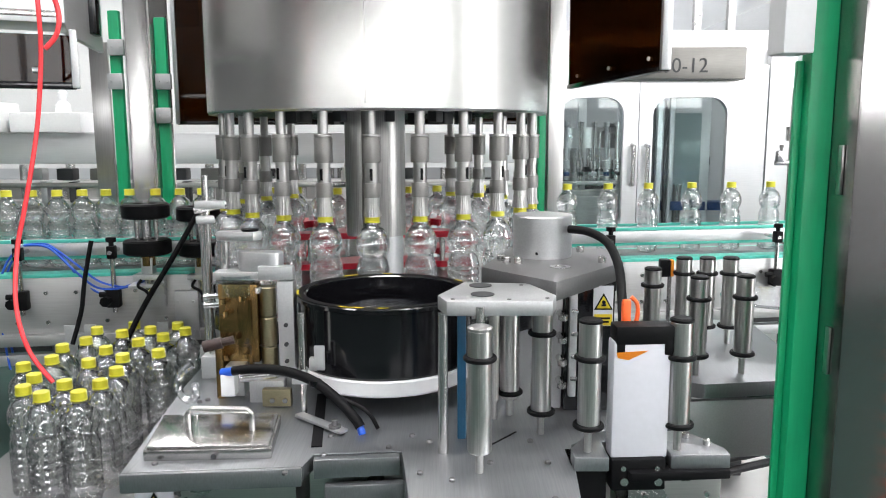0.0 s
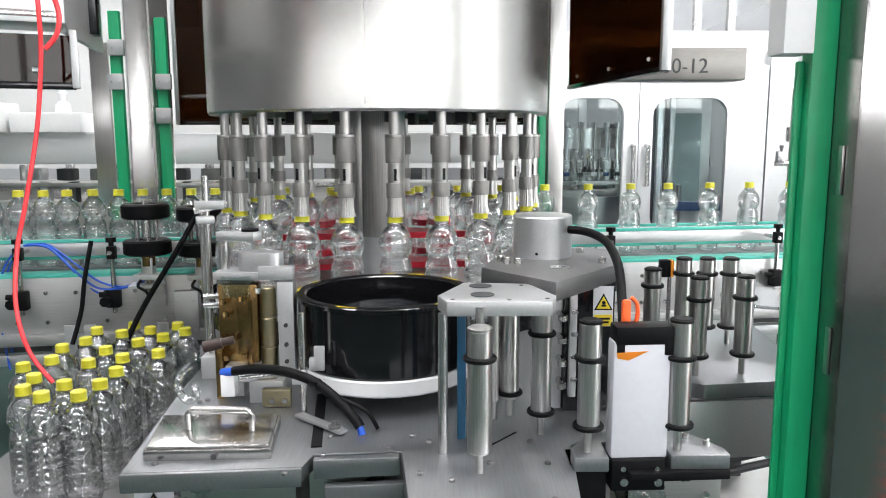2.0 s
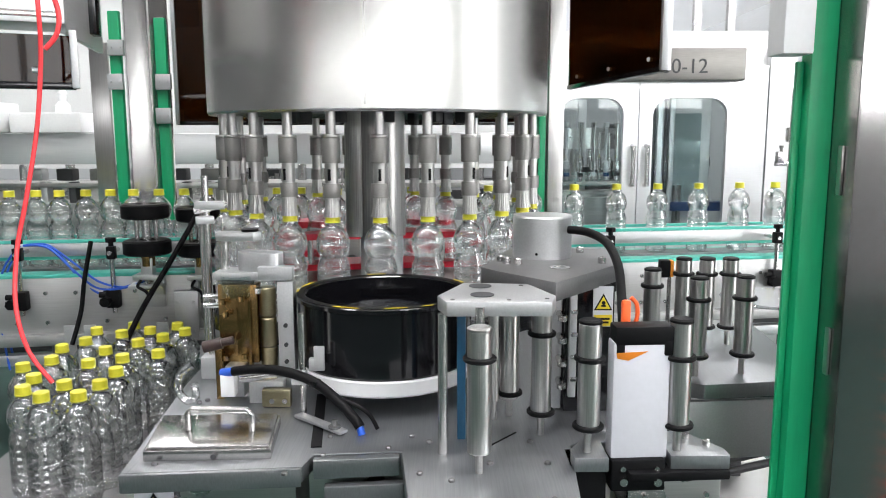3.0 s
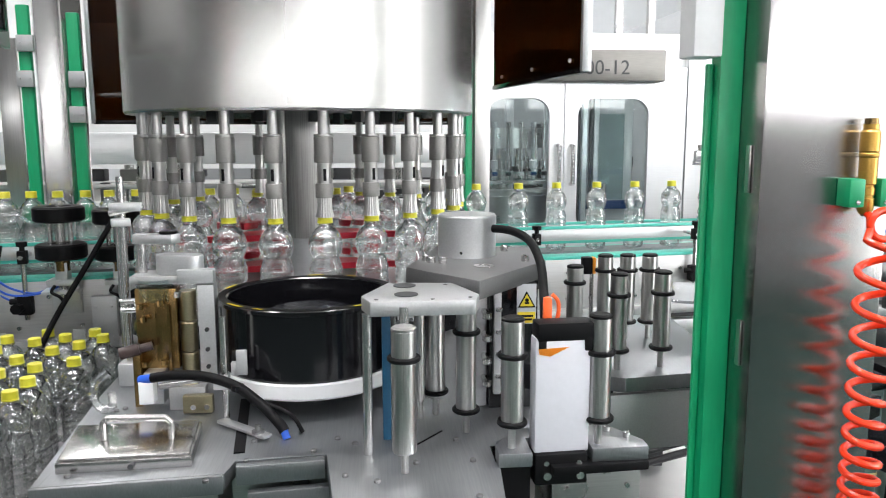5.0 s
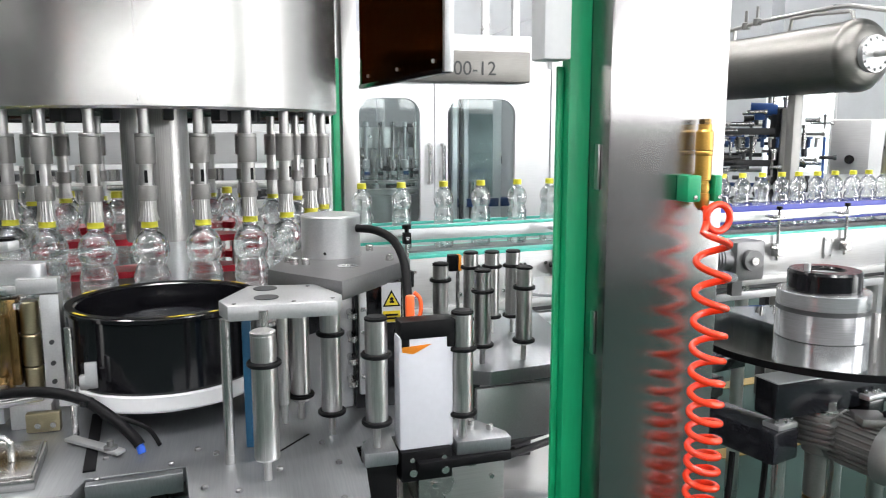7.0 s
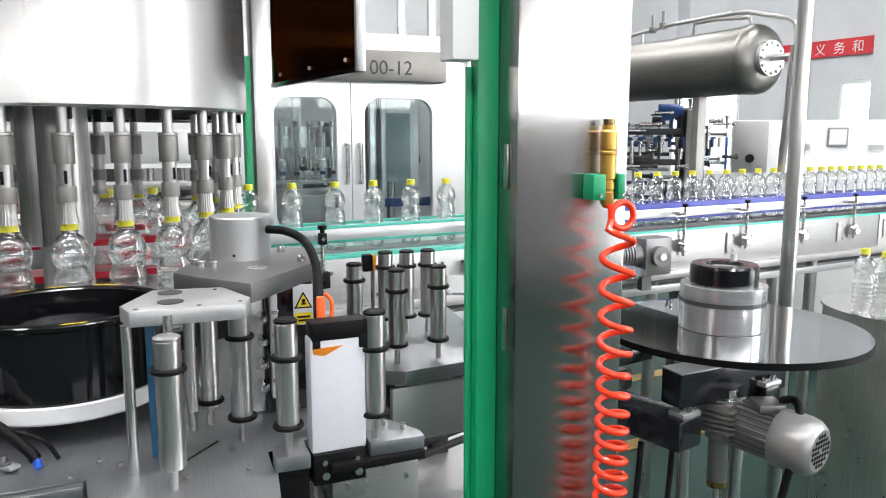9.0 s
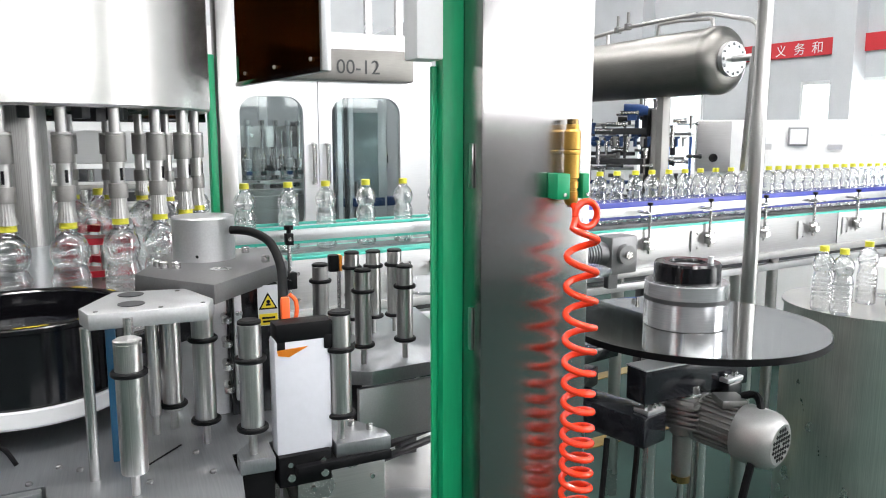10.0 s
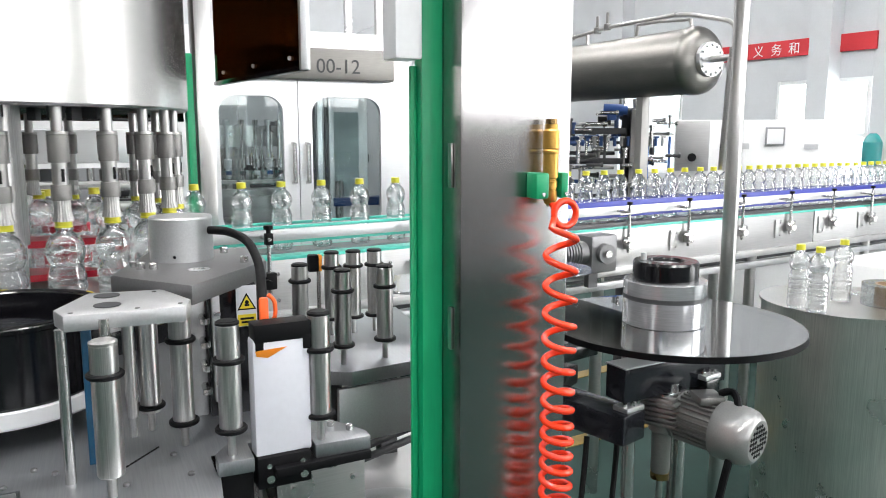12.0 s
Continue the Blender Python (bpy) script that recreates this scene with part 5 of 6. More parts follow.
    part("clip_ring", made(lathe, (-0.19, 1.079, 1.09), [(0.008, -0.004), (0.0095, -0.004), (0.0095, 0.004), (0.008, 0.004)], 16), BLACK, h)
    part("thin_cable", made(tube, [(-0.17, 1.06, 1.075), (-0.14, 1.055, 1.07), (-0.11, 1.05, 1.055), (-0.095, 1.045, 1.032)], 0.003, 8), BLACK_MATT, h)
    tg = thing("lever_clamp", (-0.18, 1.0, ZT), "small steel lever clamp on the table", "clamp")
    part("lever", boxes([((-0.180, 1.058, ZT + 0.006), (0.105, 0.016, 0.005), -42)], 0.002), ALU, tg, "flat steel clamp bar")
    bm = bmesh.new()
    rod(bm, (-0.156, 1.034, ZT), (-0.156, 1.034, 1.050), 0.0045, 10)
    lathe(bm, (-0.156, 1.034, ZT + 0.0085), [(0.009, 0), (0.009, 0.003), (0, 0.004)], 16)
    part("stud", bm, ALU_DARK, tg)


def pile():
    """Loose full bottles beside the table on a low shelf."""
    top = 0.782
    s = thing("side_shelf", (-0.73, 1.6, 0.0), "low grey metal shelf crowded with bottles", "shelf")
    part("shelf", boxes([((-0.73, 1.60, top - 0.012), (0.42, 0.74, 0.024), 3)], 0.003), ALU_DARK, s)
    for x, y in ((-0.89, 1.28), (-0.57, 1.28), (-0.90, 1.90), (-0.57, 1.92)):
        part("leg", made(rod, (x, y, 0), (x, y, top - 0.024), 0.015, 12), STEEL, s)
    spots = [(-0.86, 1.495), (-0.799, 1.427), (-0.825, 1.551), (-0.851, 1.643), (-0.823, 1.701), (-0.84, 1.796), (-0.768, 1.762), (-0.718, 1.794), (-0.622, 1.785), (-0.66, 1.733), (-0.697, 1.685), (-0.62, 1.596), (-0.685, 1.562), (-0.655, 1.466), (-0.654, 1.385), (-0.721, 1.385), (-0.667, 1.327), (-0.732, 1.321), (-0.785, 1.359)]
    rnd = random.Random(4)
    for k in range(600):
        q = (rnd.uniform(-0.86, -0.63), rnd.uniform(1.45, 1.86))
        if len(spots) < 25 and min(math.hypot(q[0] - p[0], q[1] - p[1]) for p in spots) > 0.068:
            spots.append(q)
    for k, (x, y) in enumerate(spots):
        m = pose(x, y, top + 0.001, rnd.uniform(-1.2, 1.2), rnd.uniform(-1.2, 1.2), rnd.uniform(0, 360))
        b = BOTTLE if k == 0 else copy_thing(BOTTLE, m)
        if k == 0:
            b.matrix_basis = m
        tagged(b, "clear plastic water bottle with yellow cap standing loose on a shelf", "bottle", "loose bottles")


def hoses():
    h = thing("red_hose", (-0.56, 1.05, 1.1), "thin red air hose hanging down to the bottles", "hose")
    part("hose", made(tube, [(-0.70, 1.30, 1.925), (-0.66, 1.24, 1.93), (-0.58, 1.10, 1.88), (-0.546, 1.054, 1.78), (-0.544, 1.054, 1.633), (-0.549, 1.061, 1.560), (-0.562, 1.060, 1.461), (-0.579, 1.047, 1.360), (-0.589, 1.035, 1.298), (-0.589, 1.020, 1.222), (-0.573, 1.013, 1.160), (-0.545, 1.017, 1.112)], 0.0031, 10), RED_HOSE, h)
    part("hose_loop", made(tube, [(-0.546, 1.054, 1.78), (-0.545, 1.06, 1.70), (-0.535, 1.065, 1.66), (-0.525, 1.07, 1.62), (-0.53, 1.07, 1.59), (-0.545, 1.065, 1.57)], 0.0035, 8), RED_HOSE, h)
    k = thing("blue_tubes", (-0.95, 2.0, 1.1), "thin blue air tubes looping under the conveyor rail", "air tubes")
    for dy, sag in ((0.0, 0.0), (0.02, 0.02), (0.012, -0.015)):
        part("tube", made(tube, [(-1.12, 2.0 + dy, 1.165), (-1.05, 1.99 + dy, 1.16), (-0.98, 1.98 + dy, 1.10 - sag), (-0.92, 1.975 + dy, 1.055 - sag), (-0.85, 1.97 + dy, 1.055), (-0.79, 1.96 + dy, 1.075)], 0.003, 8), BLUE, k)
    for dy in (0.0, 0.025):
        part("drop_tube", made(tube, [(-1.13, 2.0 + dy, 1.165), (-1.18, 2.0 + dy, 1.10), (-1.19, 1.98 + dy, 1.0), (-1.15, 1.94 + dy, 0.84)], 0.003, 8), BLUE, k)
    c = thing("black_cable", (-0.7, 1.9, 1.0), "black cables slanting down from the conveyor", "cable")
    part("cable", made(tube, [(-0.62, 1.95, 1.28), (-0.68, 1.9, 1.16), (-0.75, 1.85, 1.03), (-0.79, 1.8, 0.93)], 0.007, 10), BLACK_MATT, c)
    part("cable", made(tube, [(-0.93, 1.98, 1.18), (-0.945, 1.96, 1.08), (-0.95, 1.94, 1.0), (-0.96, 1.9, 0.92)], 0.006, 10), BLACK_MATT, c)
    # coiled orange hose with the gold air gun on the near post
    px0, py0 = 0.658, 0.955
    g = thing("air_gun", (px0, py0, 1.36), "gold coloured air gun in a green clip on the post", "air gun")
    part("clip_jaw", boxes([((px0 - 0.0125, 0.957, 1.375), (0.022, 0.03, 0.038))], 0.003), GREEN, g, "green plastic holder clip")
    part("clip_jaw", boxes([((px0 + 0.026, 0.957, 1.375), (0.012, 0.03, 0.038))], 0.003), GREEN, g, "green plastic holder clip")
    bm = bmesh.new()
    lathe(bm, (px0 + 0.008, py0, 1.347), [(0, 0), (0.008, 0), (0.0105, 0.006), (0.0105, 0.020), (0.009, 0.021), (0.009, 0.024), (0.0105, 0.025), (0.0105, 0.034), (0.009, 0.035), (0.009, 0.038), (0.0115, 0.040), (0.0115, 0.074), (0.0125, 0.076), (0.0125, 0.079), (0.0115, 0.081), (0.0125, 0.083), (0.0122, 0.108), (0.0095, 0.111), (0.0095, 0.118), (0, 0.118)], 24)
    part("barrel", bm, GOLD, g)
    part("tip", made(rod, (px0 + 0.008, py0, 1.463), (px0 + 0.008, py0, 1.473), 0.0085, 16), BRASS, g, "copper coloured tip")
    for x in (px0 - 0.012, px0 + 0.027):
        part("clip_screw", made(rod, (x, 0.939, 1.363), (x, 0.944, 1.363), 0.003, 8), CHROME, g)
    h = thing("coil_hose", (px0 + 0.012, py0, 0.6), "bright orange coiled air hose hanging from the gun", "coiled hose")
    path = [(px0 + 0.008, py0, 1.350), (px0 + 0.008, py0 - 0.012, 1.344)]
    # top loop, then turns that close up towards the bottom
    for k in range(27):
        a = radians(200 - 14 * k)
        path.append((px0 + 0.016 + 0.019 * math.cos(a), py0 - 0.03, 1.335 + 0.019 * math.sin(a)))
    z, a = 1.318, math.pi
    zz = z
    while zz > 0.72:
        pitchz = 0.024 + 0.026 * max(0.0, min(1.0, (zz - 1.0) / 0.3))
        a += math.pi / 11
        zz -= pitchz / 22
        path.append((px0 + 0.009 + 0.022 * math.cos(a), py0 - 0.032 + 0.022 * math.sin(a), zz))
    part("coil", made(tube, path, 0.0050, 12, False), ORANGE, h)
    part("end_fitting", made(rod, (px0 + 0.008, py0 - 0.002, 1.345), (px0 + 0.008, py0, 1.350), 0.0065, 12), BRASS, h, "brass end fitting")


# ---------- reel stand, barrel, pole ----------
def reel_stand():
    x, y, z = 1.12, 1.195, 1.06
    d = thing("reel_stand", (x, y, 0.0), "clear label reel disc on a motor driven stand", "reel stand")
    bm = bmesh.new()
    lathe(bm, (x, y, z), [(0.0, -0.006), (0.26, -0.006), (0.26, 0.006), (0, 0.006)], 96)
    part("disc", bm, DISC, d, "thick tinted clear disc")
    part("edge", made(lathe, (x, y, z), [(0.2602, -0.007), (0.2618, -0.007), (0.2618, 0.0055), (0.2602, 0.0055)], 96), BLACK_MATT, d)
    part("channel", boxes([((1.065, 1.135, 0.980), (0.28, 0.052, 0.066), 6)], 0.003), NAVY, d, "dark polished folded channel")
    part("channel_top", boxes([((1.065, 1.135, 1.0145), (0.282, 0.056, 0.003), 6)], 0.001), PLATE, d, "bright bevelled channel top")
    part("beam", boxes([((0.915, 1.19, 0.90), (0.07, 0.22, 0.058), 17)], 0.004), NAVY, d, "dark painted square beam")
    part("rail", boxes([((0.88, 1.30, 0.985), (0.30, 0.035, 0.03), 14)], 0.003), BLACK, d)
    part("rail", boxes([((0.86, 1.24, 0.955), (0.16, 0.04, 0.04), 30)], 0.003), BLACK, d)
    for px_, py_, zt in ((0.950, 1.105, 0.872), (1.130, 1.165, 0.95), (1.19, 1.25, 1.0)):
        part("column", made(rod, (px_, py_, 0.0), (px_, py_, zt), 0.0125, 16), CHROME, d)
    for px_, py_, zt in ((0.950, 1.108, 0.929), (1.150, 1.118, 0.963)):
        fp = part("foot_plate", boxes([((px_, py_, zt + 0.005), (0.05, 0.036, 0.010), 12)], 0.002), ALU, d, "light clamp plate with bolts")
        for dx, dy in ((-0.015, -0.008), (0.002, -0.010), (0.016, -0.006), (0.008, 0.010)):
            part("bolt", made(lathe, (px_ + dx, py_ + dy, zt + 0.010), [(0.0045, 0), (0.0045, 0.006), (0.003, 0.007), (0.003, 0.004), (0, 0.004)], 10), CHROME, fp)
    part("clamp_block", boxes([((1.150, 1.122, 0.940), (0.046, 0.042, 0.045), 12)], 0.004), BLACK, d, "black clamp block")
    part("spindle", made(lathe, (1.052, 1.130, 0.0), [(0, 0.775), (0.017, 0.775), (0.019, 0.78), (0.019, 0.86), (0.026, 0.865), (0.026, 0.88), (0, 0.88)], 28), MOTOR, d, "grey spindle housing")
    part("brass_nut", made(lathe, (1.052, 1.130, 0.0), [(0, 0.762), (0.019, 0.762), (0.019, 0.775), (0, 0.775)], 20), BRASS, d, "brass ring nut")
    part("thin_rod", made(rod, (1.052, 1.130, 0.3), (1.052, 1.130, 0.765), 0.0065, 12), STEEL, d)
    gb = part("gearbox", boxes([((1.052, 1.130, 0.908), (0.060, 0.060, 0.060), 30)], 0.004), MOTOR, d, "ribbed grey gearbox")
    for k in range(5):
        part("rib", boxes([((1.052, 1.130, 0.888 + 0.010 * k), (0.078, 0.078, 0.004), 30)], 0.001), MOTOR, gb)
    part("gear_neck", made(lathe, (1.060, 1.132, 0.938), [(0.03, 0), (0.03, 0.006), (0.026, 0.008), (0.026, 0.026), (0.0, 0.026)], 28), CHROME, d, "bright output collar")
    # motor lying towards the front
    m0, m1 = Vector((1.084, 1.122, 0.896)), Vector((1.136, 0.957, 0.888))
    dv = (m1 - m0).normalized()
    s = dv.cross(Vector((0, 0, 1))).normalized()
    u = s.cross(dv)
    turn_m = Matrix.Translation(m0) @ dv.to_track_quat("Z", "Y").to_matrix().to_4x4()
    bm = bmesh.new()
    lathe(bm, (0, 0, 0), [(0, -0.012), (0.040, -0.012), (0.046, -0.006), (0.050, 0.004), (0.050, 0.012), (0.045, 0.016), (0.045, 0.095), (0, 0.095)], 40)
    bm.transform(turn_m)
    mot = part("motor", bm, MOTOR, d, "finned grey cast motor body")
    for k in range(26):
        an = 2 * math.pi * k / 26
        o = (s * math.cos(an) + u * math.sin(an)) * 0.047
        part("cooling_fin", made(rod, m0 + o + dv * 0.014, m0 + o + dv * 0.094, 0.0032, 6), MOTOR, mot)
    bm = bmesh.new()
    lathe(bm, (0, 0, 0), [(0.050, 0.092), (0.054, 0.092), (0.0555, 0.097), (0.0555, 0.140), (0.053, 0.152), (0.046, 0.162), (0.039, 0.167), (0, 0.167)], 48)
    bm.transform(turn_m)
    part("fan_cover", bm, mat("fan_cover_paint", (0.46, 0.455, 0.445), 0.7, 0.36, 0.1, (60, 60, 60), 0.04, 0.15), d, "rounded silver fan cover")
    bm = bmesh.new()
    for i in range(-3, 4):
        for j in range(-3, 4):
            if i * i + j * j <= 12 and (i or j):
                q = m0 + dv * 0.1672 + s * 0.0094 * i + u * 0.0094 * j
                rod(bm, q, q + dv * 0.0010, 0.0042, 4)
    part("fan_grille", bm, BLACK_MATT, d, "dark square fan openings")
    part("terminal_box", boxes([(tuple(m0 + dv * 0.062 + Vector((0, 0, 0.052))), (0.05, 0.055, 0.016), -20)], 0.004), MOTOR, d, "flat terminal box cover")
    c0 = m0 + dv * 0.075 + Vector((0.012, 0, 0.062))
    part("cable", made(tube, [c0, c0 + Vector((0.018, -0.018, 0.006)), c0 + Vector((0.006, -0.045, -0.012)), c0 + Vector((-0.018, -0.062, -0.07)), c0 + Vector((-0.045, -0.065, -0.16)), c0 + Vector((-0.09, -0.07, -0.34)), c0 + Vector((-0.16, -0.07, -0.9))], 0.0075, 10), BLACK_MATT, d, "black motor cable")
    for dx, dz in ((0.90, 0.86), (0.975, 0.88)):
        part("floor_cable", made(tube, [(dx, 1.17, dz), (dx - 0.02, 1.15, 0.78), (dx - 0.06, 1.12, 0.62), (dx - 0.12, 1.10, 0.3), (dx - 0.15, 1.09, 0.01)], 0.006, 8), BLACK_MATT, d)
    # film reel with black core hub
    rx, ry = 1.10, 1.195
    global FILM_REEL
    r = FILM_REEL = thing("film_reel", (rx, ry, z + 0.006), "roll of clear label film on a black hub", "film reel")
    zz = z + 0.007
    part("film", made(lathe, (rx, ry, zz), [(0.045, 0), (0.083, 0), (0.0835, 0.002), (0.0835, 0.088), (0.082, 0.09), (0.045, 0.09)], 64), mat("wound_film", (0.66, 0.67, 0.69), 0.7, 0.16, 0.25, (3, 3, 200), 0.05, 0.15), r, "wound glossy film")
    part("dark_band", made(lathe, (rx, ry, zz), [(0.0836, 0.052), (0.084, 0.052), (0.084, 0.061), (0.0836, 0.061)], 64), DARK, r, "dark printed band round the roll")
    bm = bmesh.new()
    lathe(bm, (rx, ry, zz), [(0.0, 0.088), (0.064, 0.088), (0.066, 0.09), (0.066, 0.124), (0.063, 0.129), (0.037, 0.129), (0.035, 0.125), (0.035, 0.115), (0, 0.115)], 56)
    part("hub", bm, BLACK, r, "glossy black hub")
    part("hub_plate", made(lathe, (rx, ry, zz), [(0.0, 0.1155), (0.034, 0.1155), (0.034, 0.121), (0, 0.121)], 32), ALU, r)
    part("pin", made(rod, (rx + 0.04, ry + 0.02, zz + 0.128), (rx + 0.04, ry + 0.02, zz + 0.143), 0.006, 10), ALU, r)
    # steel pole
    p = thing("steel_pole", (1.656, 1.58, 0.0), "round brushed stainless pole from floor to ceiling", "pole")
    part("pole", made(rod, (1.656, 1.58, 0.0), (1.668, 1.598, 5.5), 0.0205, 32), STEEL_V, p)
    part("foot", made(lathe, (1.656, 1.58, 0), [(0.06, 0), (0.06, 0.01), (0.024, 0.012)], 24), STEEL_V, p)
    # second disc behind
    q = thing("reel_disc", (0.97, 1.75, 0.0), "small clear reel disc on a stand", "reel disc")
    part("disc", made(lathe, (1.22, 1.86, 1.06), [(0, -0.004), (0.14, -0.004), (0.142, 0), (0.14, 0.004), (0, 0.004)], 56), FILM, q)
    part("stand", made(rod, (1.22, 1.86, 0.0), (1.22, 1.86, 1.056), 0.02, 16), STEEL, q)


def barrel():
    x, y, top = 2.365, 1.735, 0.888
    b = thing("steel_barrel", (x, y, 0.0), "large brushed stainless barrel with a flat lid", "barrel")
    bm = bmesh.new()
    lathe(bm, (x, y, 0), [(0, 0.1), (0.25, 0.1), (0.272, 0.13), (0.272, top - 0.01), (0.28, top - 0.008), (0.28, top), (0, top)], 96)
    part("body", bm, BARREL, b)
    for a in range(4):
        c, s = math.cos(radians(45 + 90 * a)), math.sin(radians(45 + 90 * a))
        part("leg", made(rod, (x + 0.2 * c, y + 0.2 * s, 0), (x + 0.2 * c, y + 0.2 * s, 0.11), 0.02, 12), STEEL, b)
    bm = bmesh.new()
    rod(bm, (x - 0.24, y - 0.16, 0.16), (x - 0.36, y - 0.23, 0.16), 0.018, 16)
    rod(bm, (x - 0.36, y - 0.23, 0.12), (x - 0.36, y - 0.23, 0.26), 0.014, 16)
    part("valve", bm, CHROME, b, "outlet valve at the foot")
    for k, (bx, by) in enumerate(((2.107, 1.721), (2.112, 1.651), (2.332, 1.737))):
        o = copy_thing(BOTTLE, pose(bx, by, top + 0.001, 0, 0, 40 * k))
        tagged(o, "clear plastic bottle with yellow cap standing on a barrel lid", "bottle", "bottles on the barrel")
    r = thing("tape_roll", (2.42, 1.62, top), "roll of clear film standing on the barrel lid", "film roll")
    part("roll", made(lathe, (2.43, 1.625, top + 0.001), [(0.05, 0), (0.09, 0), (0.09, 0.07), (0.05, 0.07)], 48), FILM, r)
    part("core", made(lathe, (2.43, 1.625, top + 0.001), [(0.044, 0), (0.0495, 0), (0.0495, 0.07), (0.044, 0.07), (0.044, 0)], 40), mat("card_core", (0.33, 0.22, 0.13), 0, 0.7, 0.2, (40, 40, 40), 0.05), r, "brown cardboard core")
    c = boxes([((3.2, 2.0, 0.5), (0.7, 0.5, 0.86), AXD)], 0.01)
    solid("grey_cabinet", c, WHITE, "light grey cabinet behind the barrel", "cabinet")


# ---------- machines in the background ----------
def slab(bm, x0, x1, y, z0, z1, th=0.04):
    box(bm, ((x0 + x1) / 2, y, (z0 + z1) / 2), (x1 - x0, th, z1 - z0))


def filler():
    f = thing("filling_machine", (1.0, 4.6, 0.0), "white and stainless filling machine with arched door windows", "filling machine")
    y = 4.1
    doors = ((0.33, 1.04, 0.627, 0.962), (1.045, 1.72, 1.118, 1.512))
    for x0, x1, w0, w1 in doors:
        bm = bmesh.new()
        slab(bm, x0, w0, y, 0.75, 1.82)
        slab(bm, w1, x1, y, 0.75, 1.82)
        slab(bm, w0, w1, y, 1.652, 1.82)
        slab(bm, w0, w1, y, 0.75, 0.93)
        # rounded corners
        for cx_, sx in ((w0, 1), (w1, -1)):
            for zt, sz in ((1.652, -1), (0.93, 1)):
                r = 0.09
                poly = [(cx_, zt)] + [(cx_ + sx * (r - r * math.sin(radians(a))), zt + sz * (r - r * math.cos(radians(a)))) for a in range(0, 91, 15)]
                vs0 = [bm.verts.new((px_, y - 0.02, pz)) for px_, pz in poly]
                vs1 = [bm.verts.new((px_, y + 0.02, pz)) for px_, pz in poly]
                bm.faces.new(vs0)
                bm.faces.new(vs1[::-1])
                for i in range(len(poly)):
                    j = (i + 1) % len(poly)
                    bm.faces.new((vs0[i], vs0[j], vs1[j], vs1[i]))
        dr = part("door", bm, SATIN, f, "white satin steel door with arched window")
        part("pane", boxes([(((w0 + w1) / 2, y + 0.012, 1.29), (w1 - w0 + 0.01, 0.006, 0.73))]), SHEET, dr).visible_shadow = False
        hx = x1 - 0.03 if x0 < 0.5 else x0 + 0.04
        part("handle", made(tube, [(hx, y - 0.02, 1.40), (hx, y - 0.06, 1.40), (hx, y - 0.06, 1.19), (hx, y - 0.02, 1.19)], 0.012, 10, False), CHROME, dr, "long bright bar handle")
    for x0, x1, dy, z0, z1, th in ((-2.6, 0.33, 0.03, 1.47, 1.9, 0.06), (1.725, 1.86, 0.0, 0.2, 1.9, 0.06), (0.33, 1.72, 0.0, 0.2, 0.745, 0.05), (0.33, 1.86, 0.05, 1.825, 2.0, 0.05)):
        part("casing_panel", made(slab, x0, x1, y + dy, z0, z1, th), SATIN, f, "white satin steel panel")
    part("side_panel", boxes([((1.885, y + 0.85, 1.1), (0.05, 1.5, 2.2))]), SATIN, f, "white satin steel side panel")
    part("roof_rail", boxes([((-0.4, y + 1.6, 2.03), (4.5, 0.08, 0.05))]), SATIN, f)
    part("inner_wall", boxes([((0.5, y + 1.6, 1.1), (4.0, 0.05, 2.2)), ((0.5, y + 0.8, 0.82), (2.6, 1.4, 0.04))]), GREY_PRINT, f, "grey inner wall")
    for x in (0.40, 0.86, 1.06, 1.30, 1.42, 1.62):
        part("inner_post", boxes([((x, y + 0.45 + 0.2 * math.sin(9 * x), 1.25), (0.05, 0.05, 0.85))], 0.004), ALU, f)
    dn = part("inner_door", boxes([((1.40, y + 0.30, 1.29), (0.26, 0.02, 0.74), -20)], 0.004), SATIN, f, "half-open pale inner door")
    part("inner_pane", boxes([((1.396, y + 0.285, 1.33), (0.16, 0.006, 0.50), -20)], 0.002), SHEET, dn)
    for x, w, m in ((1.155, 0.022, ALU), (1.185, 0.012, DARK), (1.215, 0.03, SATIN), (1.255, 0.018, DARK), (1.278, 0.02, ALU)):
        part("mullion", boxes([((x, y + 0.20, 1.29), (w, 0.03, 0.74))], 0.003), m, f)
    # ring of filling valves and caps behind the first pane
    for k in range(14):
        an = radians(180 + 12.5 * k)
        x, yy = 0.80 + 0.36 * math.cos(an), y + 0.62 + 0.36 * math.sin(an)
        fv = part("filling_valve", made(lathe, (x, yy, 0), [(0, 1.20), (0.012, 1.20), (0.012, 1.26), (0.022, 1.265), (0.022, 1.31), (0.010, 1.315), (0.010, 1.50), (0.016, 1.505), (0.016, 1.53), (0, 1.53)], 12), CHROME if k % 3 else ALU, f)
        part("valve_clamp", boxes([((x, yy - 0.02, 1.235), (0.03, 0.03, 0.022))], 0.003), (BLUE_DARK, DARK, ALU)[k % 3], fv)
    for z, r_ in ((1.185, 0.40), (1.135, 0.42)):
        part("carrier_ring", made(lathe, (0.80, y + 0.62, z), [(r_ - 0.06, -0.008), (r_, -0.008), (r_, 0.008), (r_ - 0.06, 0.008)], 56), STEEL, f, "bright carrier ring")
    part("bottle_tank", made(lathe, (0.80, y + 0.62, 0.70), [(0, 0), (0.34, 0), (0.34, 0.40), (0, 0.40)], 56), STEEL, f)
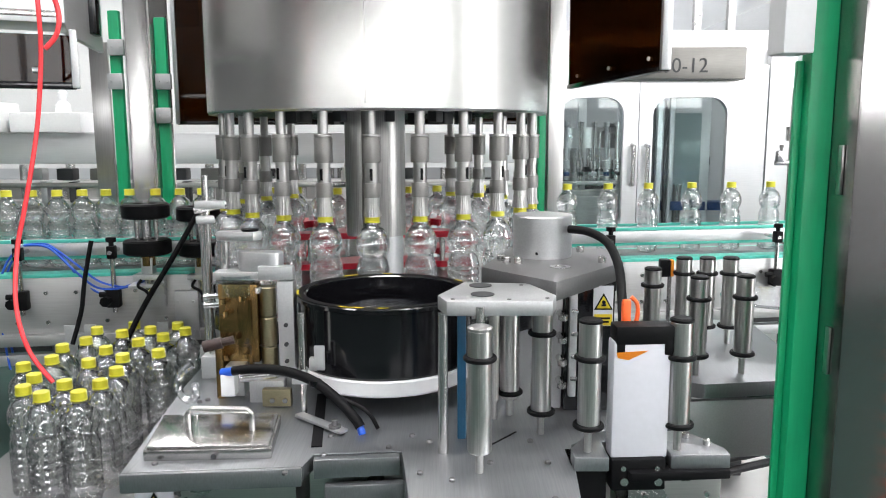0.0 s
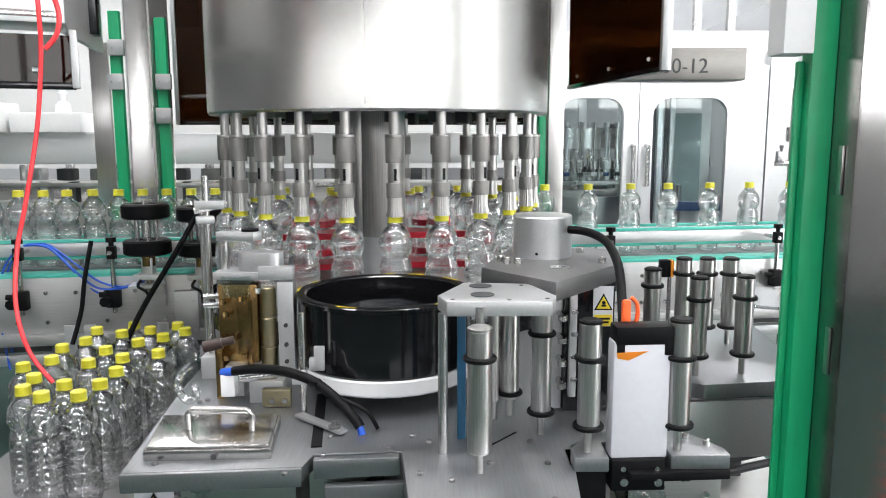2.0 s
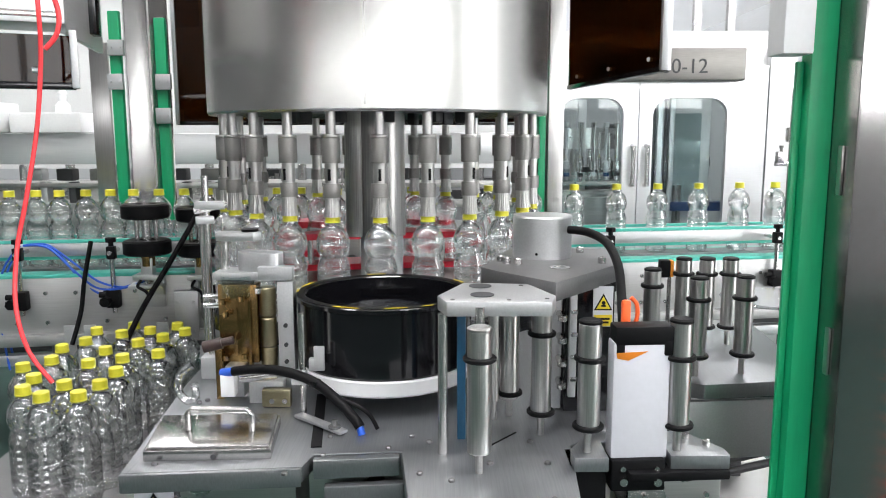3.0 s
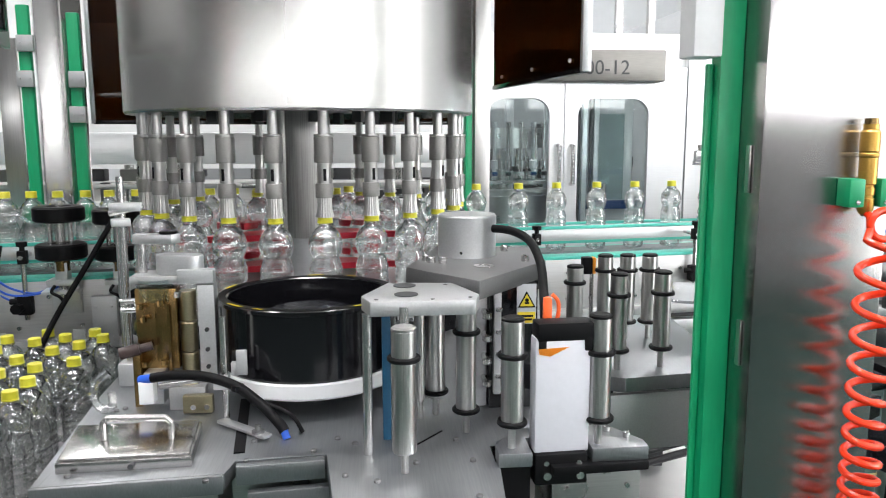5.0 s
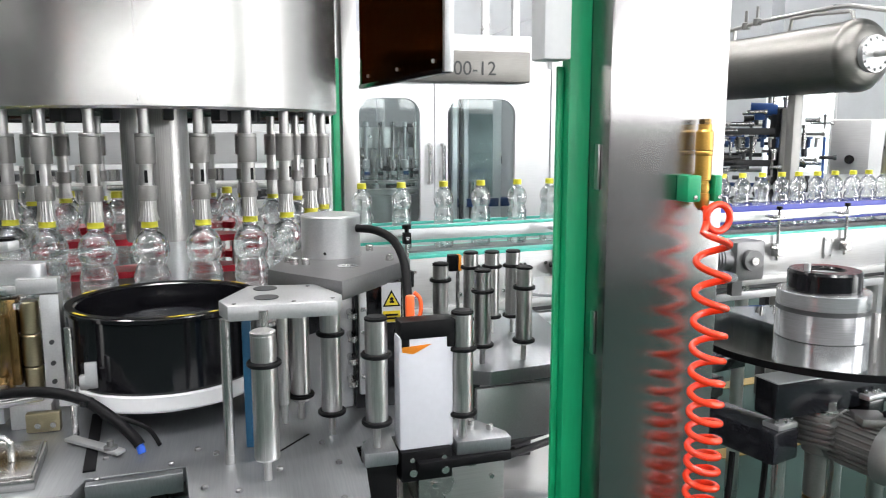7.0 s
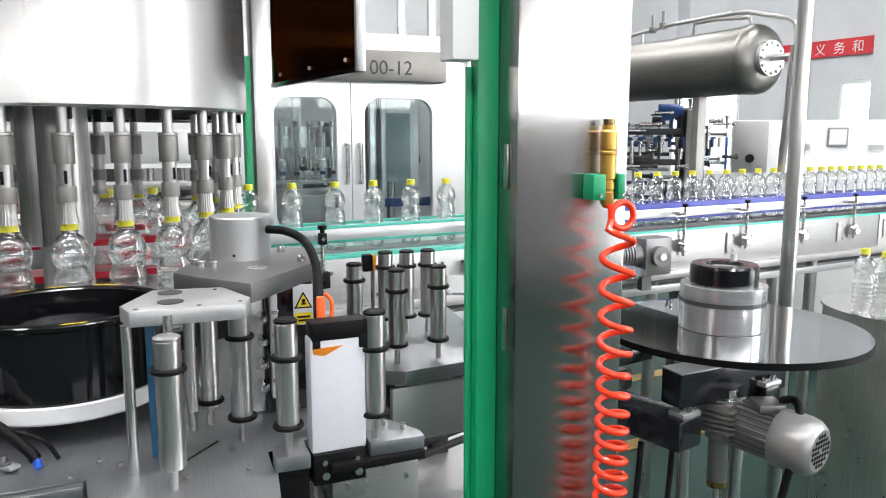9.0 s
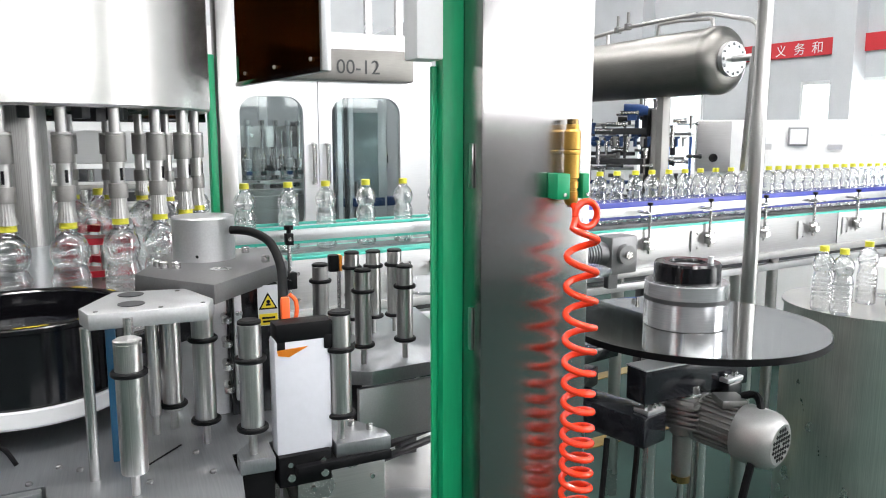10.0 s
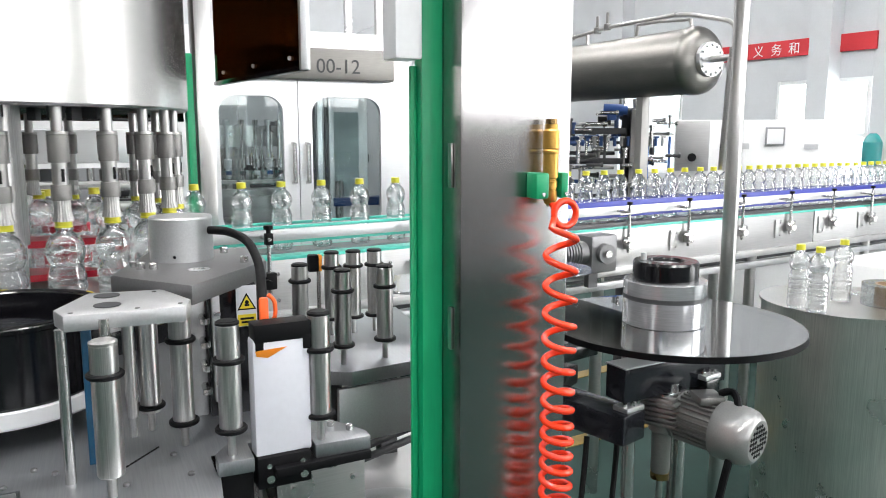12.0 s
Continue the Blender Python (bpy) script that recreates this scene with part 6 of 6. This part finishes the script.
    for k in range(9):
        x = 0.58 + 0.048 * k
        part("filling_head", made(lathe, (x, y + 0.34 + 0.10 * math.sin(0.4 * k), 0), [(0, 1.16), (0.010, 1.16), (0.010, 1.26), (0.017, 1.265), (0.017, 1.33), (0.008, 1.335), (0.008, 1.47), (0, 1.47)], 14), CHROME, f)
    # header sign
    s = part("sign_box", boxes([((1.17, y - 0.06, 1.818), (0.78, 0.12, 0.165))], 0.01), TANK, f, "stainless header box with model lettering")
    for word, x in (("DXG", 0.80), ("00-12", 1.12)):
        letters(word, 0.105, pose(x, y - 0.123, 1.772, 90, 0, 0), DARK, s)
    # posts above the roof
    bm = bmesh.new()
    for x in (1.43, 1.62):
        box(bm, (x, y + 0.3, 2.5), (0.04, 0.04, 1.1))
    box(bm, (1.52, y + 0.3, 2.3), (0.2, 0.04, 0.04))
    box(bm, (1.52, y + 0.3, 2.62), (0.3, 0.05, 0.05))
    part("roof_frame", bm, STEEL, f)
    # works inside, seen through the panes
    rnd = random.Random(11)
    for x0, x1 in ((0.45, 1.0), (1.08, 1.7), (-1.5, 0.4)):
        n = 10 if x0 > 0 else 22
        bm = bmesh.new()
        for k in range(n):
            x = rnd.uniform(x0, x1)
            yy = y + rnd.uniform(0.25, 0.9)
            z0 = rnd.uniform(0.85, 1.2)
            rod(bm, (x, yy, z0), (x, yy, z0 + rnd.uniform(0.15, 0.45)), rnd.uniform(0.012, 0.035), 12)
        tagged(part("filling_valve_row", bm, CHROME, f, "row of bright filling valves"), kind="stuff")
        bm = bmesh.new()
        for k in range(n):
            x = rnd.uniform(x0, x1)
            box(bm, (x, y + rnd.uniform(0.3, 1.0), rnd.uniform(0.95, 1.5)), (rnd.uniform(0.05, 0.2), 0.08, rnd.uniform(0.02, 0.08)), rnd.uniform(-20, 20), 0.004)
        tagged(part("machine_block", bm, DARK, f), kind="stuff")
    bm = bmesh.new()
    lathe(bm, (0.7, y + 0.75, 0), [(0.42, 1.08), (0.45, 1.08), (0.45, 1.14), (0.42, 1.14)], 48)
    lathe(bm, (0.7, y + 0.75, 0), [(0.40, 1.38), (0.44, 1.38), (0.44, 1.50), (0.40, 1.50)], 48)
    part("valve_ring", bm, STEEL, f)
    bm = boxes([((1.35, y + 0.3, 1.05), (0.55, 0.1, 0.05)), ((0.75, y + 0.5, 0.98), (0.6, 0.2, 0.03))])
    part("blue_rail", bm, BLUE_DARK, f)
    part("tank_front", made(lathe, (0.78, y + 0.85, 0), [(0.0, 0.5), (0.2, 0.5), (0.2, 1.05), (0, 1.05)], 40), STEEL_V, f)
    # side rail beside the filler
    r = thing("handrail", (1.83, 3.6, 0.0), "bent stainless tube rail beside the filler", "rail")
    part("rail", made(tube, [(1.60, 3.5, 0.3), (1.60, 3.5, 1.55), (1.62, 3.52, 1.60), (1.66, 3.55, 1.61), (1.78, 3.65, 1.61)], 0.014, 10), CHROME, r)
    part("sensor", boxes([((1.46, 3.3, 1.36), (0.03, 0.03, 0.05)), ((1.56, 3.35, 1.33), (0.2, 0.02, 0.02))], 0.003), CHROME, r)


def left_machine():
    m = thing("cap_machine", (-1.8, 3.3, 0.0), "white and stainless capping machine behind the line", "capping machine")
    part("rail_beam", boxes([((-1.0, 3.2, 1.405), (2.6, 0.16, 0.125))], 0.006), SATIN, m, "long stainless beam")
    part("lower_beam", boxes([((-1.0, 3.3, 1.25), (2.6, 0.2, 0.02)), ((-1.0, 3.35, 1.16), (2.6, 0.1, 0.03))], 0.004), STEEL, m)
    part("white_box", boxes([((-1.6, 3.18, 1.51), (0.29, 0.2, 0.08))], 0.01), WHITE, m)
    part("valve_body", boxes([((-1.84, 3.1, 1.53), (0.16, 0.2, 0.12)), ((-1.9, 3.1, 1.66), (0.14, 0.16, 0.14))], 0.012), WHITE, m)
    part("spout", made(lathe, (-1.57, 3.18, 1.55), [(0.03, 0), (0.03, 0.03), (0.015, 0.05), (0.02, 0.08), (0.008, 0.10), (0, 0.10)], 20), WHITE_PLASTIC, m)
    part("cabinet", boxes([((-1.6, 3.9, 0.95), (2.4, 0.5, 0.55))], 0.01), STEEL, m)
    for k, x in enumerate((-1.72, -1.60, -1.45, -1.30, -1.12, -0.98)):
        part("actuator", boxes([((x, 3.24, 1.295), (0.05 + 0.02 * (k % 3), 0.06, 0.05)), ((x + 0.03, 3.23, 1.22), (0.03, 0.05, 0.09))], 0.006), (ALU, DARK, MOTOR)[k % 3], m, "small actuator under the beam")
    for x in (-2.4, -1.3, -0.4):
        part("leg", boxes([((x, 3.3, 0.66), (0.08, 0.08, 1.32))], 0.004), STEEL, m)
    part("back_panel", boxes([((-1.1, 3.75, 1.75), (3.0, 0.05, 0.9))]), WHITE, m)
    for k in range(9):
        part("cylinder", made(rod, (-1.9 + 0.21 * k, 3.45, 1.17), (-1.9 + 0.21 * k, 3.45, 1.33), 0.02, 12), CHROME, m)


def right_machines():
    # horizontal tank
    t = thing("pressure_tank", (2.6, 3.3, 0.0), "horizontal stainless pressure tank with a bolted flange", "tank")
    a, b = Vector((2.42, 4.9, 1.785)), Vector((2.62, 2.80, 1.79))
    dv = (b - a).normalized()
    bm = bmesh.new()
    length = (b - a).length
    lathe(bm, (0, 0, 0), [(0, 0), (0.153, 0), (0.153, length - 0.03), (0.157, length - 0.03), (0.157, length)] + [(0.157 * math.cos(radians(a_)) ** 0.7, length + 0.065 * math.sin(radians(a_))) for a_ in (0, 14, 28, 42, 56, 70)] + [(0, length + 0.066)], 48)
    bm.transform(Matrix.Translation(a) @ dv.to_track_quat("Z", "Y").to_matrix().to_4x4())
    part("shell", bm, TANK, t)
    bm = bmesh.new()
    rod(bm, b + dv * 0.06, b + dv * 0.085, 0.078, 32)
    s = dv.cross(Vector((0, 0, 1))).normalized()
    u = s.cross(dv)
    for k in range(12):
        an = 2 * math.pi * k / 12
        q = b + (s * math.cos(an) + u * math.sin(an)) * 0.066 + dv * 0.085
        rod(bm, q, q + dv * 0.010, 0.007, 8)
    part("flange", bm, ALU, t, "bolted end flange")
    part("pipe", made(tube, [(2.47, 4.4, 1.985), (2.532, 3.724, 1.990), (2.565, 3.378, 2.014), (2.606, 2.94, 2.016), (2.614, 2.86, 2.008), (2.635, 2.63, 1.95), (2.6385, 2.605, 1.93), (2.640, 2.59, 1.90), (2.641, 2.582, 1.55)], 0.0105, 10, False), STEEL, t, "bent stainless pipe along the tank top")
    for q0, q1 in (((2.581, 3.208, 1.93), (2.583, 3.191, 2.006)), ((2.617, 2.84, 1.93), (2.6155, 2.85, 1.985)), ((2.545, 3.58, 1.92), (2.546, 3.58, 2.0)), ((2.50, 4.0, 1.92), (2.50, 4.0, 1.99))):
        part("pipe_stub", made(rod, q0, q1, 0.009, 10), STEEL, t)
    part("inner_pipe", made(tube, [(2.583, 3.191, 2.0), (2.595, 3.05, 2.0), (2.6155, 2.86, 1.985), (2.617, 2.84, 1.95)], 0.009, 10, False), STEEL, t)
    part("end_pipe", made(rod, b + dv * 0.08, b + dv * 0.21, 0.016, 14), STEEL, t)
    part("valve", boxes([((2.64, 2.585, 1.80), (0.04, 0.04, 0.07)), ((2.64, 2.585, 1.68), (0.035, 0.035, 0.05)), ((2.645, 2.56, 1.60), (0.02, 0.02, 0.03))], 0.006), MOTOR, t, "grey pipe valve block")
    for x_, y_, z_ in ((2.553, 3.5, 2.02), (2.56, 3.42, 2.03), (2.535, 3.72, 2.01)):
        part("top_valve", made(lathe, (x_, y_, z_ - 0.03), [(0, 0), (0.02, 0), (0.02, 0.03), (0.008, 0.035), (0.008, 0.09), (0, 0.09)], 14), MOTOR, t, "small valve on the tank top")
    part("down_pipe", made(tube, [b + dv * 0.2 + Vector((0, 0, -0.0)), b + dv * 0.2 + Vector((0, 0, -0.1)), b + dv * 0.18 + Vector((0, 0, -0.5))], 0.022, 10), STEEL, t)
    for f in (0.45, 0.84):
        q = a.lerp(b, f)
        part("support", boxes([((q.x, q.y, 0.85), (0.05, 0.05, 1.6))], 0.004), MOTOR, t, "grey support post")
    # rack with blue valves under the tank
    r = thing("valve_rack", (2.6, 3.6, 0.0), "steel rack full of valves, pumps and blue pipework", "valve rack")
    rnd = random.Random(5)
    for z in (1.02, 1.30, 1.47):
        part("rack_rail", boxes([((2.27, 3.87, z), (1.28, 0.05, 0.035), -33)], 0.003), DARK, r)
    for f in (0.0, 0.33, 0.66, 1.0):
        q = Vector((1.75, 4.2)).lerp(Vector((2.80, 3.53)), f)
        part("rack_post", boxes([((q.x, q.y, 0.8), (0.05, 0.05, 1.6))], 0.003), BLUE_DARK if f in (0.66,) else DARK, r)
    for nm, m, n, rr, zs in (("fitting_cluster", CHROME, 120, (0.005, 0.015), (1.05, 1.60)), ("blue_valve_row", BLUE_DARK, 16, (0.008, 0.016), (1.30, 1.46)), ("dark_valve_row", DARK, 70, (0.006, 0.016), (1.02, 1.6)), ("rack_pipes", MOTOR, 60, (0.006, 0.012), (1.05, 1.6))):
        bm = bmesh.new()
        for k in range(n):
            q = Vector((1.75, 4.15)).lerp(Vector((2.95, 3.38)), rnd.random())
            z = rnd.uniform(*zs)
            L = rnd.uniform(0.04, 0.12)
            v = Vector((0, 0, 1)) if rnd.random() < 0.6 else Vector((0.8, -0.5, 0))
            p0 = Vector((q.x, q.y + rnd.uniform(-0.06, 0.2), z))
            r0 = rnd.uniform(*rr)
            rod(bm, p0, p0 + v * L, r0, 10)
            rod(bm, p0 + v * L, p0 + v * (L + 0.015), r0 * 1.5, 10)
        tagged(part(nm, bm, m, r), kind="stuff")
    for k in range(24):
        q = Vector((2.2, 3.84)).lerp(Vector((2.93, 3.38)), k / 23)
        bm = bmesh.new()
        rod(bm, (q.x, q.y, 1.385), (q.x, q.y, 1.43), 0.010, 10)
        rod(bm, (q.x - 0.012, q.y, 1.435), (q.x + 0.014, q.y - 0.01, 1.435), 0.006, 8)
        part("valve_handle", bm, (BLUE_DARK, MOTOR, BLUE_DARK, STEEL)[k % 4], r)
    part("frame_post", boxes([((2.81, 3.47, 0.8), (0.055, 0.05, 1.58), -33)], 0.004), MOTOR, r, "broad grey frame post")
    part("blue_post", boxes([((2.865, 3.44, 0.73), (0.03, 0.03, 1.42), -33)], 0.004), BLUE_P, r, "blue pipe upright")
    part("blue_post", boxes([((2.97, 3.37, 0.73), (0.014, 0.02, 1.42), -33)], 0.003), BLUE_P, r, "blue pipe upright")
    for nm, m, n in (("dark_boxes", DARK, 14), ("steel_boxes", ALU, 40)):
        bm = bmesh.new()
        for k in range(n):
            q = Vector((1.80, 4.35)).lerp(Vector((2.95, 3.58)), rnd.random())
            box(bm, (q.x, q.y + rnd.uniform(0, 0.3), rnd.uniform(0.98, 1.58)), (rnd.uniform(0.02, 0.07), rnd.uniform(0.03, 0.08), rnd.uniform(0.015, 0.07)), rnd.uniform(-40, 0), 0.003)
        tagged(part(nm, bm, m, r), kind="stuff")
    for k in range(7):
        z = 1.0 + 0.085 * k
        part("pipe", made(rod, (1.78, 4.42, z), (2.86, 3.72, z), 0.012, 10), (STEEL, DARK, BLUE_DARK)[k % 3], r)
    bm = bmesh.new()
    rod(bm, (2.66, 3.57, 1.59), (2.75, 3.51, 1.585), 0.033, 20)
    rod(bm, (2.75, 3.51, 1.585), (2.77, 3.497, 1.584), 0.026, 20)
    box(bm, (2.70, 3.545, 1.55), (0.05, 0.04, 0.04), -33, 0.004)
    part("pump", bm, BLUE_P, r, "blue pump motor")
    # control cabinet with a screen
    c = thing("control_cabinet", (3.75, 3.45, 0.0), "white control cabinet with small touch screen and dark knob", "control cabinet")
    a2, b2 = Vector((3.36, 3.78)), Vector((4.05, 3.18))
    dd = b2 - a2
    rz = math.degrees(math.atan2(dd.y, dd.x))
    q = (a2 + b2) / 2
    part("body", boxes([((q.x + 0.12, q.y + 0.14, 0.79), (dd.length, 0.36, 1.5), rz)], 0.008), WHITE, c)
    n2 = Vector((-dd.y, dd.x)).normalized() * -1
    def on(f, z, off=0.0):
        p_ = a2 + dd * f + n2 * (0.004 + off)
        return (p_.x, p_.y, z)
    part("side_panel", boxes([(on(0.12, 1.38), (0.2, 0.02, 0.31), rz)], 0.003), PLATE, c, "brushed stainless side panel")
    part("screen_frame", boxes([(on(0.64, 1.44), (0.11, 0.02, 0.11), rz)], 0.004), GREY_PRINT, c)
    part("screen", boxes([(on(0.64, 1.44, 0.011), (0.09, 0.004, 0.088), rz)]), WHITE_PLASTIC, c, "pale touch screen")
    kb = on(0.12, 1.31, 0.02)
    part("knob", made(rod, (kb[0], kb[1], kb[2]), (kb[0] + n2.x * 0.03, kb[1] + n2.y * 0.03, kb[2]), 0.026, 20), BLACK, c, "dark round knob")
    part("marking", boxes([(on(0.36, 1.38, 0.012), (0.05, 0.003, 0.035), rz), (on(0.46, 1.38, 0.012), (0.04, 0.003, 0.035), rz), (on(0.86, 1.38, 0.012), (0.08, 0.003, 0.03), rz)]), ALU, c)
    # far clutter by the windows
    d = thing("water_cooler", (4.6, 3.2, 0.0), "teal plastic container on a pale cabinet", "container")
    part("cabinet", boxes([((4.65, 3.25, 0.6), (0.5, 0.4, 1.2), 8)], 0.01), WHITE, d)
    part("container", made(lathe, (4.75, 3.45, 1.2), [(0, 0), (0.055, 0), (0.06, 0.02), (0.06, 0.2), (0.04, 0.24), (0.02, 0.26), (0, 0.26)], 28), mat("teal_plastic", (0.02, 0.20, 0.20), 0, 0.4, 0.1, (30, 30, 30), 0.02), d, "teal plastic container")


hall()
guards()
carousel()
star_wheels()
conveyor()
feed_wheels()
pile()
front_table()
vacuum_drum()
label_station()
glue_station()
hoses()
reel_stand()
barrel()
filler()
left_machine()
right_machines()
motions()
